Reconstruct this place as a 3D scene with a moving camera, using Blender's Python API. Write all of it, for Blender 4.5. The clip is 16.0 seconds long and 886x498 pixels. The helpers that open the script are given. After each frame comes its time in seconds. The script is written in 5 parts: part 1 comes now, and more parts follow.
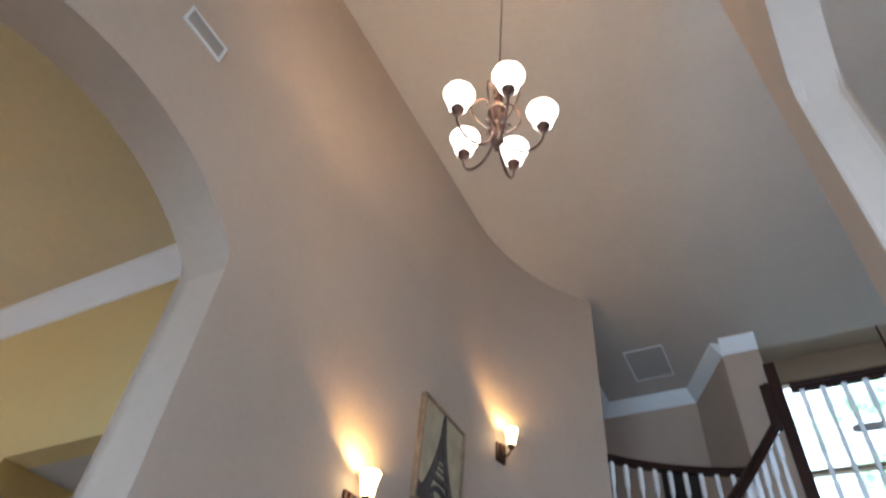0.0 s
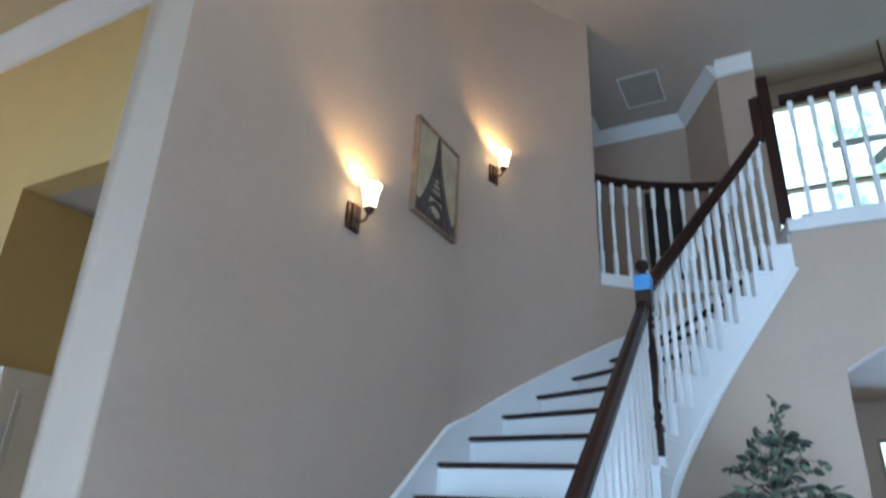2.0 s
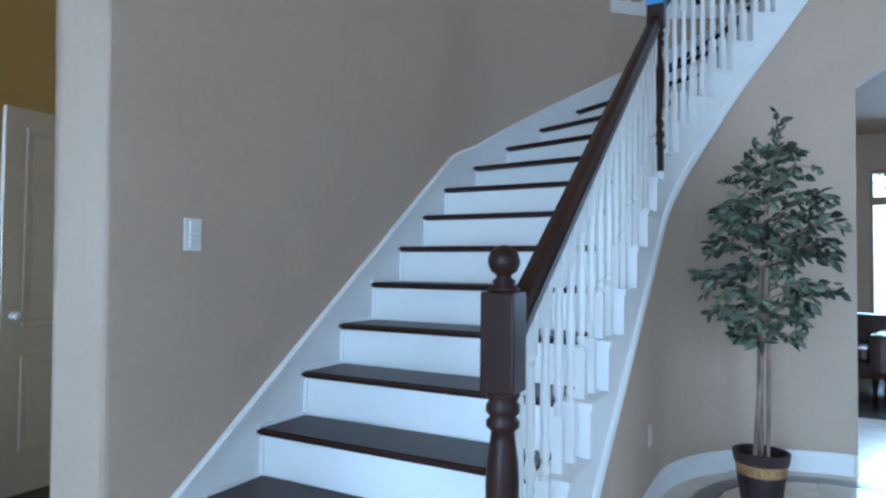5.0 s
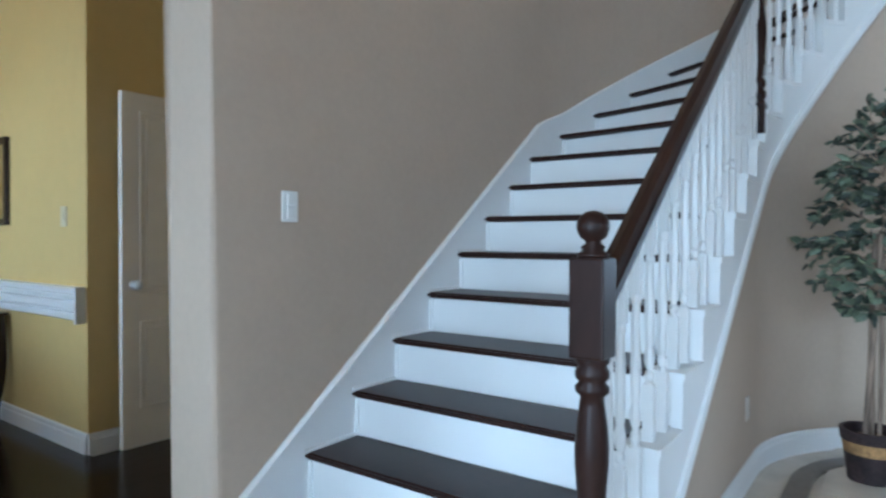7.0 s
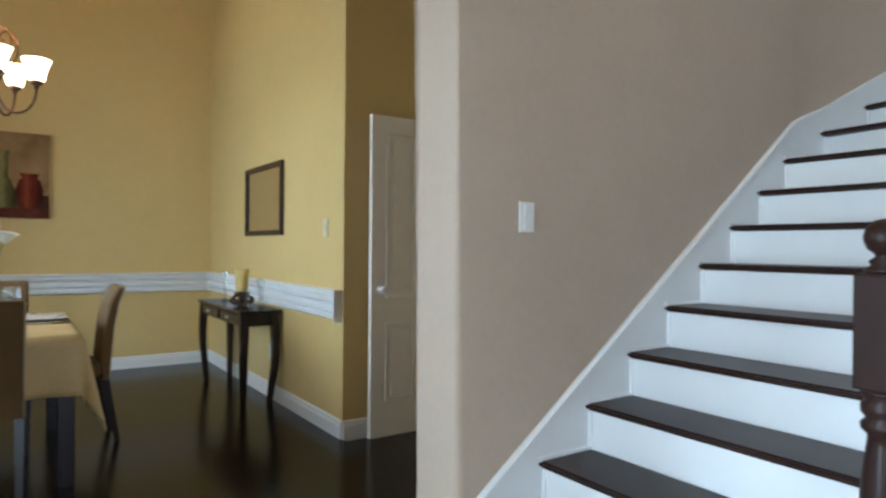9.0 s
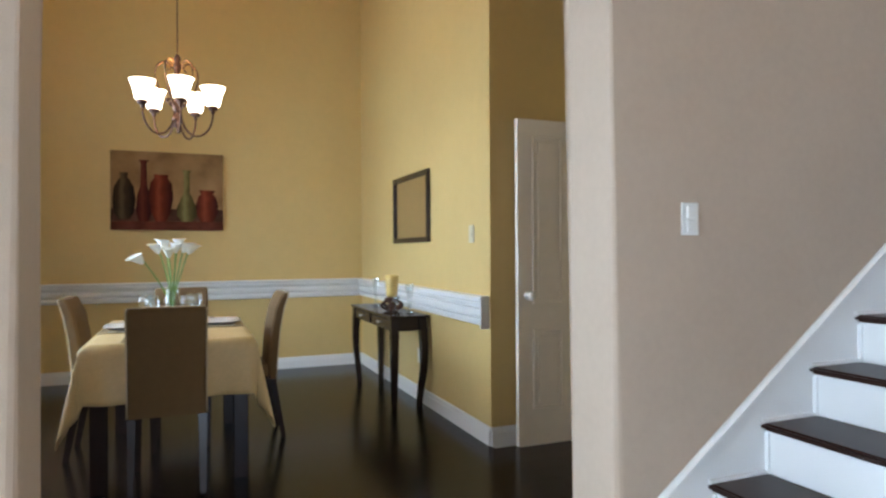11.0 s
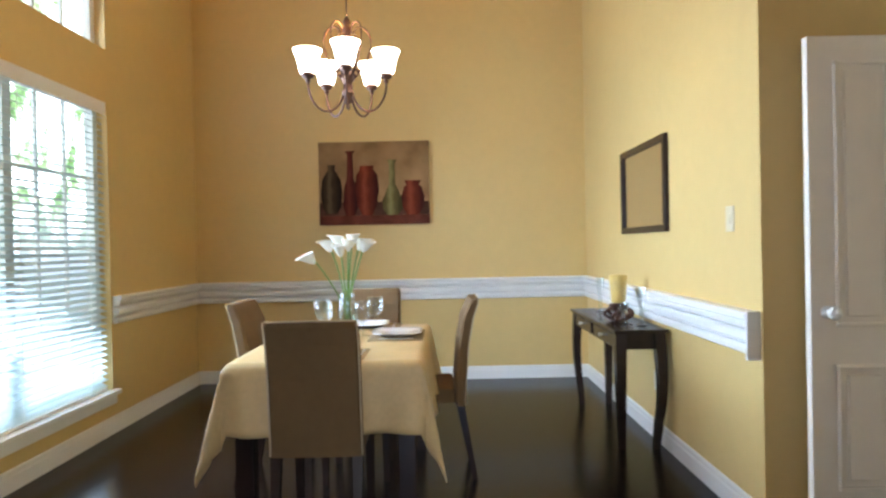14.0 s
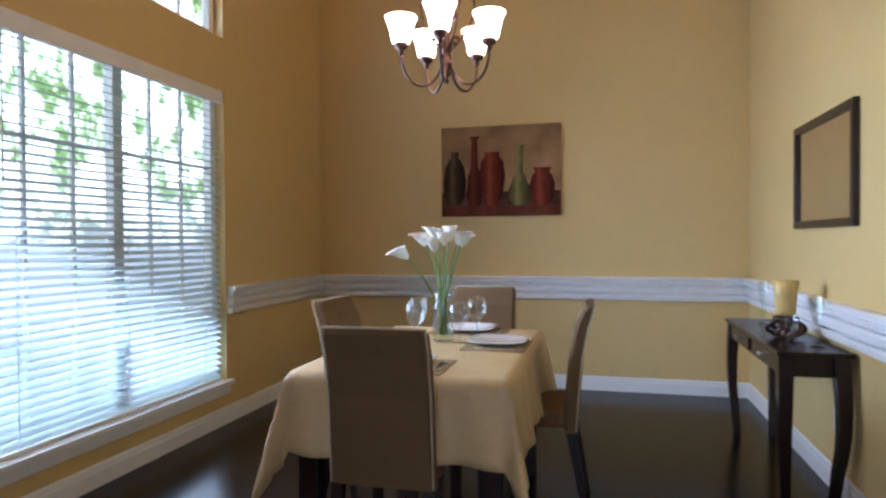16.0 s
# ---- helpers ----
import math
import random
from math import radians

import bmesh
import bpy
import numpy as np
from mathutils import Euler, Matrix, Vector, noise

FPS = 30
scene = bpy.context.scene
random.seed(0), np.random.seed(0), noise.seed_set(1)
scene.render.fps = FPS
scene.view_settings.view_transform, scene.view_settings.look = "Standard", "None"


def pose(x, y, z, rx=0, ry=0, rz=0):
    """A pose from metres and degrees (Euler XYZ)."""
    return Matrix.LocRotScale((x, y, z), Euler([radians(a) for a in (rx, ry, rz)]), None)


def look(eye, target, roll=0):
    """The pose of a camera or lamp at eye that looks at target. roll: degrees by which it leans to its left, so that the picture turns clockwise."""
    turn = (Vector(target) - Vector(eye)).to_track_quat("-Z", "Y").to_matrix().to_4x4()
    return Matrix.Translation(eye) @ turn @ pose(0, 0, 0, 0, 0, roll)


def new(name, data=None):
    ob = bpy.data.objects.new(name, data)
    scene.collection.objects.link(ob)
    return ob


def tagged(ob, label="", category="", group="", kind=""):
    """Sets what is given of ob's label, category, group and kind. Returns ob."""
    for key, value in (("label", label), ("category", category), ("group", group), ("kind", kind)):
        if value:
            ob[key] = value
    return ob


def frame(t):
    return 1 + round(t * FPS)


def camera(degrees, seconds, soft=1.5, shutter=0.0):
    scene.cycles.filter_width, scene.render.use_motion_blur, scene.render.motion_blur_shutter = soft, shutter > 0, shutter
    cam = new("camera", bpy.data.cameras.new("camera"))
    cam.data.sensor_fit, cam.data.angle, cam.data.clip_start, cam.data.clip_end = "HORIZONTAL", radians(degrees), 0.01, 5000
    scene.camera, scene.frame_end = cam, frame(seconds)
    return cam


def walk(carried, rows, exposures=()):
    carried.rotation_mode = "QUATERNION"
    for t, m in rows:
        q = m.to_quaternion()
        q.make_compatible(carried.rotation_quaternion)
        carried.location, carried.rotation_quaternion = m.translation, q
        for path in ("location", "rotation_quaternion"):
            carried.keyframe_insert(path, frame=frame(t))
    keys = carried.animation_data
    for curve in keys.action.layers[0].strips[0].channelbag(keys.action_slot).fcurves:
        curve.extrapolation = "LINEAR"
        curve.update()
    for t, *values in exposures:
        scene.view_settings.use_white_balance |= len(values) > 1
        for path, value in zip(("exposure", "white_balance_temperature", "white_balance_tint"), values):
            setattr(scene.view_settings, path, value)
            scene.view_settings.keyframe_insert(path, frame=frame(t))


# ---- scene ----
cam = camera(70.23, 16.0, 2.4, 0.5)
ROWS = [
    (0, -0.012, 0.011, 1.594, -63.02, 45.30, -4.68),
    (0.5, 0.006, 0.026, 1.551, -62.75, 40.39, -4.08),
    (1, 0.000, 0.011, 1.516, -62.30, 34.50, -3.45),
    (1.5, 0.007, 0.017, 1.463, -62.38, 28.56, -3.07),
    (2, 0.033, 0.024, 1.426, -62.33, 22.66, -2.55),
    (2.5, 0.035, 0.043, 1.378, -62.47, 17.10, -1.54),
    (3, 0.063, 0.042, 1.357, -62.67, 11.87, -1.43),
    (3.5, 0.070, 0.044, 1.304, -63.08, 7.61, -1.18),
    (4, 0.080, 0.041, 1.259, -63.24, 4.14, -0.51),
    (6.5, 0.044, 0.043, 1.188, -58.21, -0.99, 0.01),
    (7, 0.044, 0.037, 1.191, -53.91, -0.84, -0.17),
    (7.5, 0.041, 0.038, 1.192, -48.90, -0.53, -0.38),
    (8, 0.057, 0.061, 1.195, -43.56, -0.38, -0.49),
    (8.5, 0.033, 0.076, 1.188, -38.63, -0.09, -0.72),
    (9, -0.010, 0.083, 1.196, -34.38, -0.16, -0.49),
    (9.5, -0.043, 0.086, 1.193, -30.58, 0.02, -0.35),
    (12, 0.017, 0.334, 1.212, -15.99, 0.06, 1.43),
    (12.5, 0.107, 0.516, 1.216, -12.32, -0.05, 1.76),
    (13, 0.250, 0.699, 1.225, -7.67, -0.25, 0.69),
    (13.5, 0.350, 0.864, 1.213, -3.27, -0.12, 0.72),
    (14, 0.382, 1.067, 1.225, 0.02, -0.36, 1.14),
    (14.5, 0.449, 1.192, 1.231, 3.89, -0.37, 1.36),
    (15, 0.550, 1.320, 1.245, 8.31, -0.64, 0.24),
    (15.5, 0.585, 1.447, 1.229, 11.61, -0.68, -0.16),
    (16, 0.590, 1.565, 1.229, 14.16, -0.86, 0.33),
]
walk(cam, [(t, pose(x, y, z, 90 + pitch, roll, yaw)) for t, x, y, z, yaw, pitch, roll in ROWS], [(0.0, -0.05, 5500, 15), (2.0, 0.02, 5180, 9), (4.0, -0.10, 5080, 8), (7.0, -0.10, 5580, 9), (9.0, 0.05, 6220, 11), (11.0, 0.28, 6350, 16), (12.5, 0.46, 6380, 18), (13.5, 0.86, 6250, 16), (14.0, 0.82, 6150, 17), (14.6, 0.58, 6000, 19), (16.0, 0.16, 5750, 26)])

# ---- light ----
world = bpy.data.worlds.new("sky")
scene.world = world
world.use_nodes = True
sky = world.node_tree.nodes.new("ShaderNodeTexSky")
sky.sky_type, sky.sun_disc = "NISHITA", False
sky.sun_elevation, sky.sun_rotation = radians(50), radians(200)
world.node_tree.nodes["Background"].inputs["Strength"].default_value = 0.15
world.node_tree.links.new(sky.outputs[0], world.node_tree.nodes["Background"].inputs["Color"])


def area(name, m, sx, sy, power, colour):
    d = bpy.data.lights.new(name, "AREA")
    d.shape, d.size, d.size_y, d.energy, d.color = "RECTANGLE", sx, sy, power, colour
    ob = new(name, d)
    ob.matrix_world = m
    return ob


def point(name, at, power, colour, size=0.04):
    d = bpy.data.lights.new(name, "POINT")
    d.energy, d.color, d.shadow_soft_size = power, colour, size
    ob = new(name, d)
    ob.location = at
    return ob


XW_LAMP = -1.85
d = bpy.data.lights.new("sun", "SUN")
d.energy, d.angle, d.color = 2.5, radians(0.6), (1.0, 0.95, 0.88)
new("sun", d).matrix_world = look((0, 0, 20), (-1.5, 12, 0))
DAY = (0.60, 0.80, 1.0)
WARM = (1.0, 0.60, 0.22)
area("daylight_dining_window", look((XW_LAMP, 4.43, 1.26), (3, 4.1, 0.5)), 1.7, 1.8, 62, DAY).data.spread = radians(118)
area("daylight_dining_transom", look((XW_LAMP, 4.43, 3.05), (3, 4.43, 2.0)), 1.7, 0.9, 6, DAY)
area("daylight_entry_door", look((-2.45, 0.55, 1.15), (4.4, -0.1, 0.9)), 1.3, 2.2, 42, DAY).data.spread = radians(95)
area("daylight_entry_window", look((-2.45, 0.8, 4.2), (3, 0.8, 2.6)), 1.5, 1.9, 7, DAY)
area("daylight_study_window", look((-2.45, -2.2, 1.6), (3, -2.0, 1.4)), 1.8, 2.2, 118, DAY)
# fill light, set in an added, unseen window of the study
area("fill_study_side", look((0.5, -4.12, 1.5), (0.6, 2, 0.9)), 2.1, 1.9, 50, DAY)
area("daylight_living_window", look((9.45, -2.2, 1.6), (4, -2.2, -0.6)), 3.0, 2.6, 150, DAY).data.spread = radians(115)
area("daylight_living_upper", look((9.45, -1.9, 6.0), (3, -1.6, 4.9)), 3.0, 2.6, 18, DAY).data.spread = radians(80)
for at in ((2.43, 1.785, 2.955), (4.075, 1.725, 4.065)):
    point("sconce_bulb", at, 22.0, WARM, 0.02)
# chandeliers: a glow all round, and a bulb inside each shade that shines up out of it
for (x, y, z), turn, glow_power, bulb_power, tone in (((1.50, 0.725, 4.07), 1, 13, 9.0, (1.0, 0.72, 0.42)), ((-0.107, 4.418, 2.105), -84, 9.5, 3.5, (1.0, 0.52, 0.15))):
    point("chandelier_glow", (x, y, z + 0.26), glow_power, tone, 0.12)
    for i in range(5):
        a = radians(turn + 72 * i)
        point("chandelier_bulb", (x + 0.212 * math.cos(a), y + 0.212 * math.sin(a), z + 0.105), bulb_power, tone, 0.02)


# ---- materials ----
def mat(name, colour, rough=0.5, metal=0.0, grain=0.04, scale=8.0, bump=0.0, bump_scale=60.0, tint=None, stretch=(1, 1, 1), spec=0.5, coat=0.0, per_object=0.0):
    m = bpy.data.materials.new(name)
    m.use_nodes = True
    nt = m.node_tree
    b = nt.nodes["Principled BSDF"]
    b.inputs["Roughness"].default_value, b.inputs["Metallic"].default_value = rough, metal
    b.inputs["Specular IOR Level"].default_value = spec
    b.inputs["Coat Weight"].default_value = coat
    b.inputs["Coat Roughness"].default_value = 0.12
    co = nt.nodes.new("ShaderNodeTexCoord")
    mp = nt.nodes.new("ShaderNodeMapping")
    mp.inputs["Scale"].default_value = stretch
    nt.links.new(co.outputs["Object"], mp.inputs["Vector"])
    n1, n2 = nt.nodes.new("ShaderNodeTexNoise"), nt.nodes.new("ShaderNodeTexNoise")
    n1.inputs["Scale"].default_value, n1.inputs["Detail"].default_value = scale, 6
    n2.inputs["Scale"].default_value, n2.inputs["Detail"].default_value = scale * 0.13, 3
    for n in (n1, n2):
        nt.links.new(mp.outputs[0], n.inputs["Vector"])
    add = nt.nodes.new("ShaderNodeMath")
    add.operation = "ADD"
    nt.links.new(n1.outputs["Fac"], add.inputs[0])
    nt.links.new(n2.outputs["Fac"], add.inputs[1])
    last = add.outputs[0]
    if per_object:
        info = nt.nodes.new("ShaderNodeObjectInfo")
        ma = nt.nodes.new("ShaderNodeMath")
        ma.operation, ma.inputs[1].default_value = "MULTIPLY_ADD", per_object
        nt.links.new(info.outputs["Random"], ma.inputs[0])
        nt.links.new(last, ma.inputs[2])
        last = ma.outputs[0]
    ramp = nt.nodes.new("ShaderNodeValToRGB")
    lo = [max(0, c * (1 - grain * 2.5)) for c in colour]
    hi = tint or [min(1, c * (1 + grain * 2.5)) for c in colour]
    ramp.color_ramp.elements[0].position, ramp.color_ramp.elements[1].position = 0.3, 0.7
    ramp.color_ramp.elements[0].color, ramp.color_ramp.elements[1].color = (*lo, 1), (*hi, 1)
    half = nt.nodes.new("ShaderNodeMath")
    half.operation, half.inputs[1].default_value = "MULTIPLY", 0.5
    nt.links.new(last, half.inputs[0])
    nt.links.new(half.outputs[0], ramp.inputs["Fac"])
    nt.links.new(ramp.outputs["Color"], b.inputs["Base Color"])
    if bump:
        n3 = nt.nodes.new("ShaderNodeTexNoise")
        n3.inputs["Scale"].default_value, n3.inputs["Detail"].default_value = bump_scale, 4
        nt.links.new(mp.outputs[0], n3.inputs["Vector"])
        bp = nt.nodes.new("ShaderNodeBump")
        bp.inputs["Strength"].default_value, bp.inputs["Distance"].default_value = bump, 0.01
        nt.links.new(n3.outputs["Fac"], bp.inputs["Height"])
        nt.links.new(bp.outputs["Normal"], b.inputs["Normal"])
    return m


def glow(name, colour, strength):
    m = bpy.data.materials.new(name)
    m.use_nodes = True
    b = m.node_tree.nodes["Principled BSDF"]
    b.inputs["Base Color"].default_value = (0.85, 0.82, 0.75, 1)
    b.inputs["Emission Color"].default_value, b.inputs["Emission Strength"].default_value = (*colour, 1), strength
    return m


def clear_glass(name, colour=(1, 1, 1), gloss=1.0):
    """Thin clear glass: it lets the light straight through and mirrors at a slant."""
    m = bpy.data.materials.new(name)
    m.use_nodes = True
    nt = m.node_tree
    nt.nodes.remove(nt.nodes["Principled BSDF"])
    tr, gl, mx, fr = (nt.nodes.new("ShaderNode" + n) for n in ("BsdfTransparent", "BsdfGlossy", "MixShader", "LayerWeight"))
    tr.inputs["Color"].default_value = (*colour, 1)
    gl.inputs["Roughness"].default_value = 0.03
    fr.inputs["Blend"].default_value = 0.35
    pw = nt.nodes.new("ShaderNodeMath")
    pw.operation, pw.inputs[1].default_value = "POWER", 3.0
    sc = nt.nodes.new("ShaderNodeMath")
    sc.operation, sc.inputs[1].default_value, sc.inputs[2].default_value = "MULTIPLY_ADD", 0.6 * gloss, 0.04 * gloss
    nt.links.new(fr.outputs["Facing"], pw.inputs[0])
    nt.links.new(pw.outputs[0], sc.inputs[0])
    nt.links.new(sc.outputs[0], mx.inputs[0])
    nt.links.new(tr.outputs[0], mx.inputs[1])
    nt.links.new(gl.outputs[0], mx.inputs[2])
    nt.links.new(mx.outputs[0], nt.nodes["Material Output"].inputs["Surface"])
    return m


TAUPE = mat("taupe_wall_paint", (0.487, 0.38, 0.292), 0.75, grain=0.02, scale=30, bump=0.12, bump_scale=180)
GOLD = mat("gold_wall_paint", (0.668, 0.484, 0.196), 0.45, grain=0.014, scale=14, bump=0.12, bump_scale=180)
CEIL = mat("ceiling_paint", (0.52, 0.455, 0.39), 0.85, grain=0.02, scale=20, bump=0.2, bump_scale=120)
# CEIL made yellower: bounce from the gold walls is put into the colour
CEIL_WARM = mat("bounce_tinted_ceiling_paint", (0.60, 0.50, 0.31), 0.85, grain=0.02, scale=20, bump=0.2, bump_scale=120)
WHITE = mat("white_trim_paint", (0.80, 0.80, 0.79), 0.35, grain=0.012, scale=5)
DARKWOOD = mat("dark_stained_wood", (0.026, 0.011, 0.008), 0.36, grain=0.14, scale=10, stretch=(3, 3, 1), spec=0.2)
FLOORWOOD = mat("dark_floor_boards", (0.013, 0.0075, 0.0055), 0.2, grain=0.1, scale=14, stretch=(1, 8, 1), per_object=0.15, spec=0.17)
TILE = mat("cream_floor_tile", (0.62, 0.55, 0.46), 0.2, grain=0.08, scale=5, bump=0.02, per_object=0.3)


# ---- building helpers ----
def obj(name, bm, material, parent=None, label="", smooth=False):
    me = bpy.data.meshes.new(name)
    bmesh.ops.recalc_face_normals(bm, faces=bm.faces)
    if smooth:
        for f in bm.faces:
            f.smooth = True
    bm.to_mesh(me)
    bm.free()
    me.materials.append(material)
    ob = new(name, me)
    if parent:
        ob.parent = parent
    if label:
        ob["label"] = label
    return ob


def part(name, bm, material, parent, label="", smooth=False):
    return obj(name, bm, material, parent, label, smooth)


def add_box(bm, x0, x1, y0, y1, z0, z1, bevel=0.0):
    r = bmesh.ops.create_cube(bm, size=1.0)
    vs = r["verts"]
    for v in vs:
        v.co = ((x0 + x1) / 2 + v.co.x * (x1 - x0), (y0 + y1) / 2 + v.co.y * (y1 - y0), (z0 + z1) / 2 + v.co.z * (z1 - z0))
    if bevel:
        es = list({e for v in vs for e in v.link_edges})
        bmesh.ops.bevel(bm, geom=es, offset=bevel, segments=2, affect="EDGES", profile=0.6)
    return bm


def box(x0, x1, y0, y1, z0, z1, bevel=0.0):
    return add_box(bmesh.new(), x0, x1, y0, y1, z0, z1, bevel)


def add_prism(bm, pts, lift, axis="z", lo=0.0):
    """A closed outline of (a, b) pushed from lo to lo + lift along axis."""
    def at(a, b, c):
        return {"z": (a, b, c), "y": (a, c, b), "x": (c, a, b)}[axis]
    low = [bm.verts.new(at(a, b, lo)) for a, b in pts]
    high = [bm.verts.new(at(a, b, lo + lift)) for a, b in pts]
    n = len(pts)
    bm.faces.new(low)
    bm.faces.new(high[::-1])
    for i in range(n):
        bm.faces.new((low[i], low[(i + 1) % n], high[(i + 1) % n], high[i]))
    return bm


def prism(pts, lift, axis="z", lo=0.0):
    return add_prism(bmesh.new(), pts, lift, axis, lo)


def add_lathe(bm, profile, segs=16, at=(0, 0, 0), squash=(1, 1)):
    """Turns (radius, z) pairs round the z axis."""
    rings = []
    for r, z in profile:
        rings.append([bm.verts.new((at[0] + squash[0] * r * math.cos(2 * math.pi * i / segs), at[1] + squash[1] * r * math.sin(2 * math.pi * i / segs), at[2] + z)) for i in range(segs)])
    for a, b in zip(rings, rings[1:]):
        for i in range(segs):
            bm.faces.new((a[i], a[(i + 1) % segs], b[(i + 1) % segs], b[i]))
    if profile[0][0] > 1e-4:
        bm.faces.new(rings[0][::-1])
    if profile[-1][0] > 1e-4:
        bm.faces.new(rings[-1])
    return bm


def lathe(profile, segs=16, at=(0, 0, 0), squash=(1, 1)):
    return add_lathe(bmesh.new(), profile, segs, at, squash)


def add_sweep(bm, path, section, up=Vector((0, 0, 1)), closed_ends=True):
    """Carries a closed section of (side, height) along a path of points."""
    path = [Vector(p) for p in path]
    rings = []
    for i, p in enumerate(path):
        d = (path[min(i + 1, len(path) - 1)] - path[max(i - 1, 0)]).normalized()
        side = d.cross(up)
        side = side.normalized() if side.length > 1e-4 else Vector((1, 0, 0))
        top = side.cross(d).normalized()
        rings.append([bm.verts.new(p + side * a + top * b) for a, b in section])
    n = len(section)
    for a, b in zip(rings, rings[1:]):
        for i in range(n):
            bm.faces.new((a[i], a[(i + 1) % n], b[(i + 1) % n], b[i]))
    if closed_ends:
        bm.faces.new(rings[0][::-1])
        bm.faces.new(rings[-1])
    return bm


def sweep(path, section, up=Vector((0, 0, 1))):
    return add_sweep(bmesh.new(), path, section, up)


def circle_section(r, n=8):
    return [(r * math.cos(2 * math.pi * i / n), r * math.sin(2 * math.pi * i / n)) for i in range(n)]


def thing(name, label, category, at=(0, 0, 0), rz=0.0, group="", kind=""):
    e = new(name)
    e.matrix_world = pose(*at, 0, 0, rz)
    return tagged(e, label, category, group, kind)


def structure(name, bm, material, label, category, smooth=False):
    return tagged(obj(name, bm, material, None, "", smooth), label, category, "", "structure")


# ---- plan ----
XM, YP, XW = 1.687, 6.815, -1.87      # dining room: mirror wall, picture wall, window wall
YS, YD = 1.893, 2.18                   # foyer face and dining face of the wall between
YH = 3.651                             # corner of the recess beside the dining room
ARCH_L, ARCH_R = -0.415, 1.295         # opening between foyer and dining room
SPRING, RISE_A = 3.449, 0.385
CEIL_F, CEIL_D = 6.12, 4.26
FLOOR2 = 3.385
CX, CY, RI, RO = 3.60, -0.33, 1.00, 2.223   # centre and radii of the stair's curve
STEP, RUN, X0 = 0.1882, 0.2547, 1.188
YR, YR2 = -0.373, -0.515                 # foyer's other side wall


def arc(r, a0, a1, n, cx=CX, cy=CY):
    return [(cx + r * math.sin(radians(a0 + (a1 - a0) * i / n)), cy + r * math.cos(radians(a0 + (a1 - a0) * i / n))) for i in range(n + 1)]


def arch_wall(y0, y1, x_from, x_to, x0, x1, top, bullnose=0.035):
    """A wall along x with a segmental arched opening from x0 to x1."""
    half = (x1 - x0) / 2
    r = (half * half + RISE_A * RISE_A) / (2 * RISE_A)
    a = math.asin(half / r)
    crown = [((x0 + x1) / 2 + r * math.sin(-a + 2 * a * i / 24), SPRING + RISE_A - r + r * math.cos(-a + 2 * a * i / 24)) for i in range(25)]
    pts = [(x_from, top), (x_from, 0), (x0, 0)] + crown + [(x1, 0), (x_to, 0), (x_to, top)]
    bm = prism(pts, y1 - y0, "y", y0)
    rim = [e for e in bm.edges if abs(e.verts[0].co.y - e.verts[1].co.y) < 1e-5 and all(x0 - 1e-4 <= v.co.x <= x1 + 1e-4 and v.co.z < SPRING + RISE_A + 0.01 for v in e.verts) and max(v.co.z for v in e.verts) > 0.01]
    bmesh.ops.bevel(bm, geom=rim, offset=bullnose, segments=3, affect="EDGES", profile=0.5)
    return bm


# ---- shell of the dining room ----
T = 0.14
structure("floor_dining", box(XW - T, 3.2, YD - 0.16, YP + T, -0.06, -0.012), FLOORWOOD, "dark stained wood floor of the dining room", "floor")
structure("ceiling_dining", box(XW - T, 3.2, YD, YP + T, CEIL_D, CEIL_D + 0.1), CEIL_WARM, "pale painted dining room ceiling", "ceiling")
structure("wall_north", box(XW - T, XM + T, YP, YP + T, -0.06, CEIL_D), GOLD, "golden yellow painted dining room end wall", "wall")
WY0, WY1, WZ0, WZ1, WZ2, WZ3 = 3.56, 5.32, 0.275, 2.225, 2.585, 3.57
bm = bmesh.new()
for y0, y1, z0, z1 in ((YD, WY0, -0.06, CEIL_D), (WY1, YP, -0.06, CEIL_D), (WY0, WY1, -0.06, WZ0), (WY0, WY1, WZ1, WZ2), (WY0, WY1, WZ3, CEIL_D)):
    add_box(bm, XW - T, XW, y0, y1, z0, z1)
structure("wall_west", bm, GOLD, "golden yellow painted wall with two window openings", "wall")
bm = box(XM, XM + T, YH, YP, -0.06, CEIL_D)
add_box(bm, XM, XM + T, YD, YH, 3.01, CEIL_D)
structure("wall_east", bm, GOLD, "golden yellow painted wall beside a tall recess", "wall")
structure("wall_recess", box(XM + T, 3.2, YH, YH + T, -0.06, 3.01), GOLD, "olive gold painted side wall of the recess", "wall")
structure("wall_recess_end", box(3.06, 3.2, YD, YH, -0.06, 3.01), GOLD, "olive gold painted end wall of the recess", "wall")
structure("ceiling_recess", box(XM + T, 3.2, YD, YH, 3.01, 3.11), CEIL, "pale painted ceiling of the recess", "ceiling")

# ---- shell of the foyer ----
structure("wall_arch", arch_wall(YS, YD, -2.5, CX, ARCH_L, ARCH_R, CEIL_F), TAUPE, "taupe painted wall with an arched opening", "wall")
outer = arc(RO, 0, 44, 16)
outer_low = arc(RO, 44, 92, 16)
back = arc(RO + 0.15, 0, 44, 16)
back_low = arc(RO + 0.15, 44, 92, 16)
bm = prism(outer + back[::-1], CEIL_F, "z", 0)
add_prism(bm, outer_low + back_low[::-1], FLOOR2 - 0.05, "z", 0)
structure("wall_stair_curve", bm, TAUPE, "taupe painted curved wall of the stairwell", "wall", False)
structure("floor_foyer", prism([(-2.5, -4), (6.4, -4), (6.4, 1.2), (3.6, YS), (-2.5, YS)], 0.05, "z", -0.062), TILE, "cream stone floor tile in the foyer", "floor")
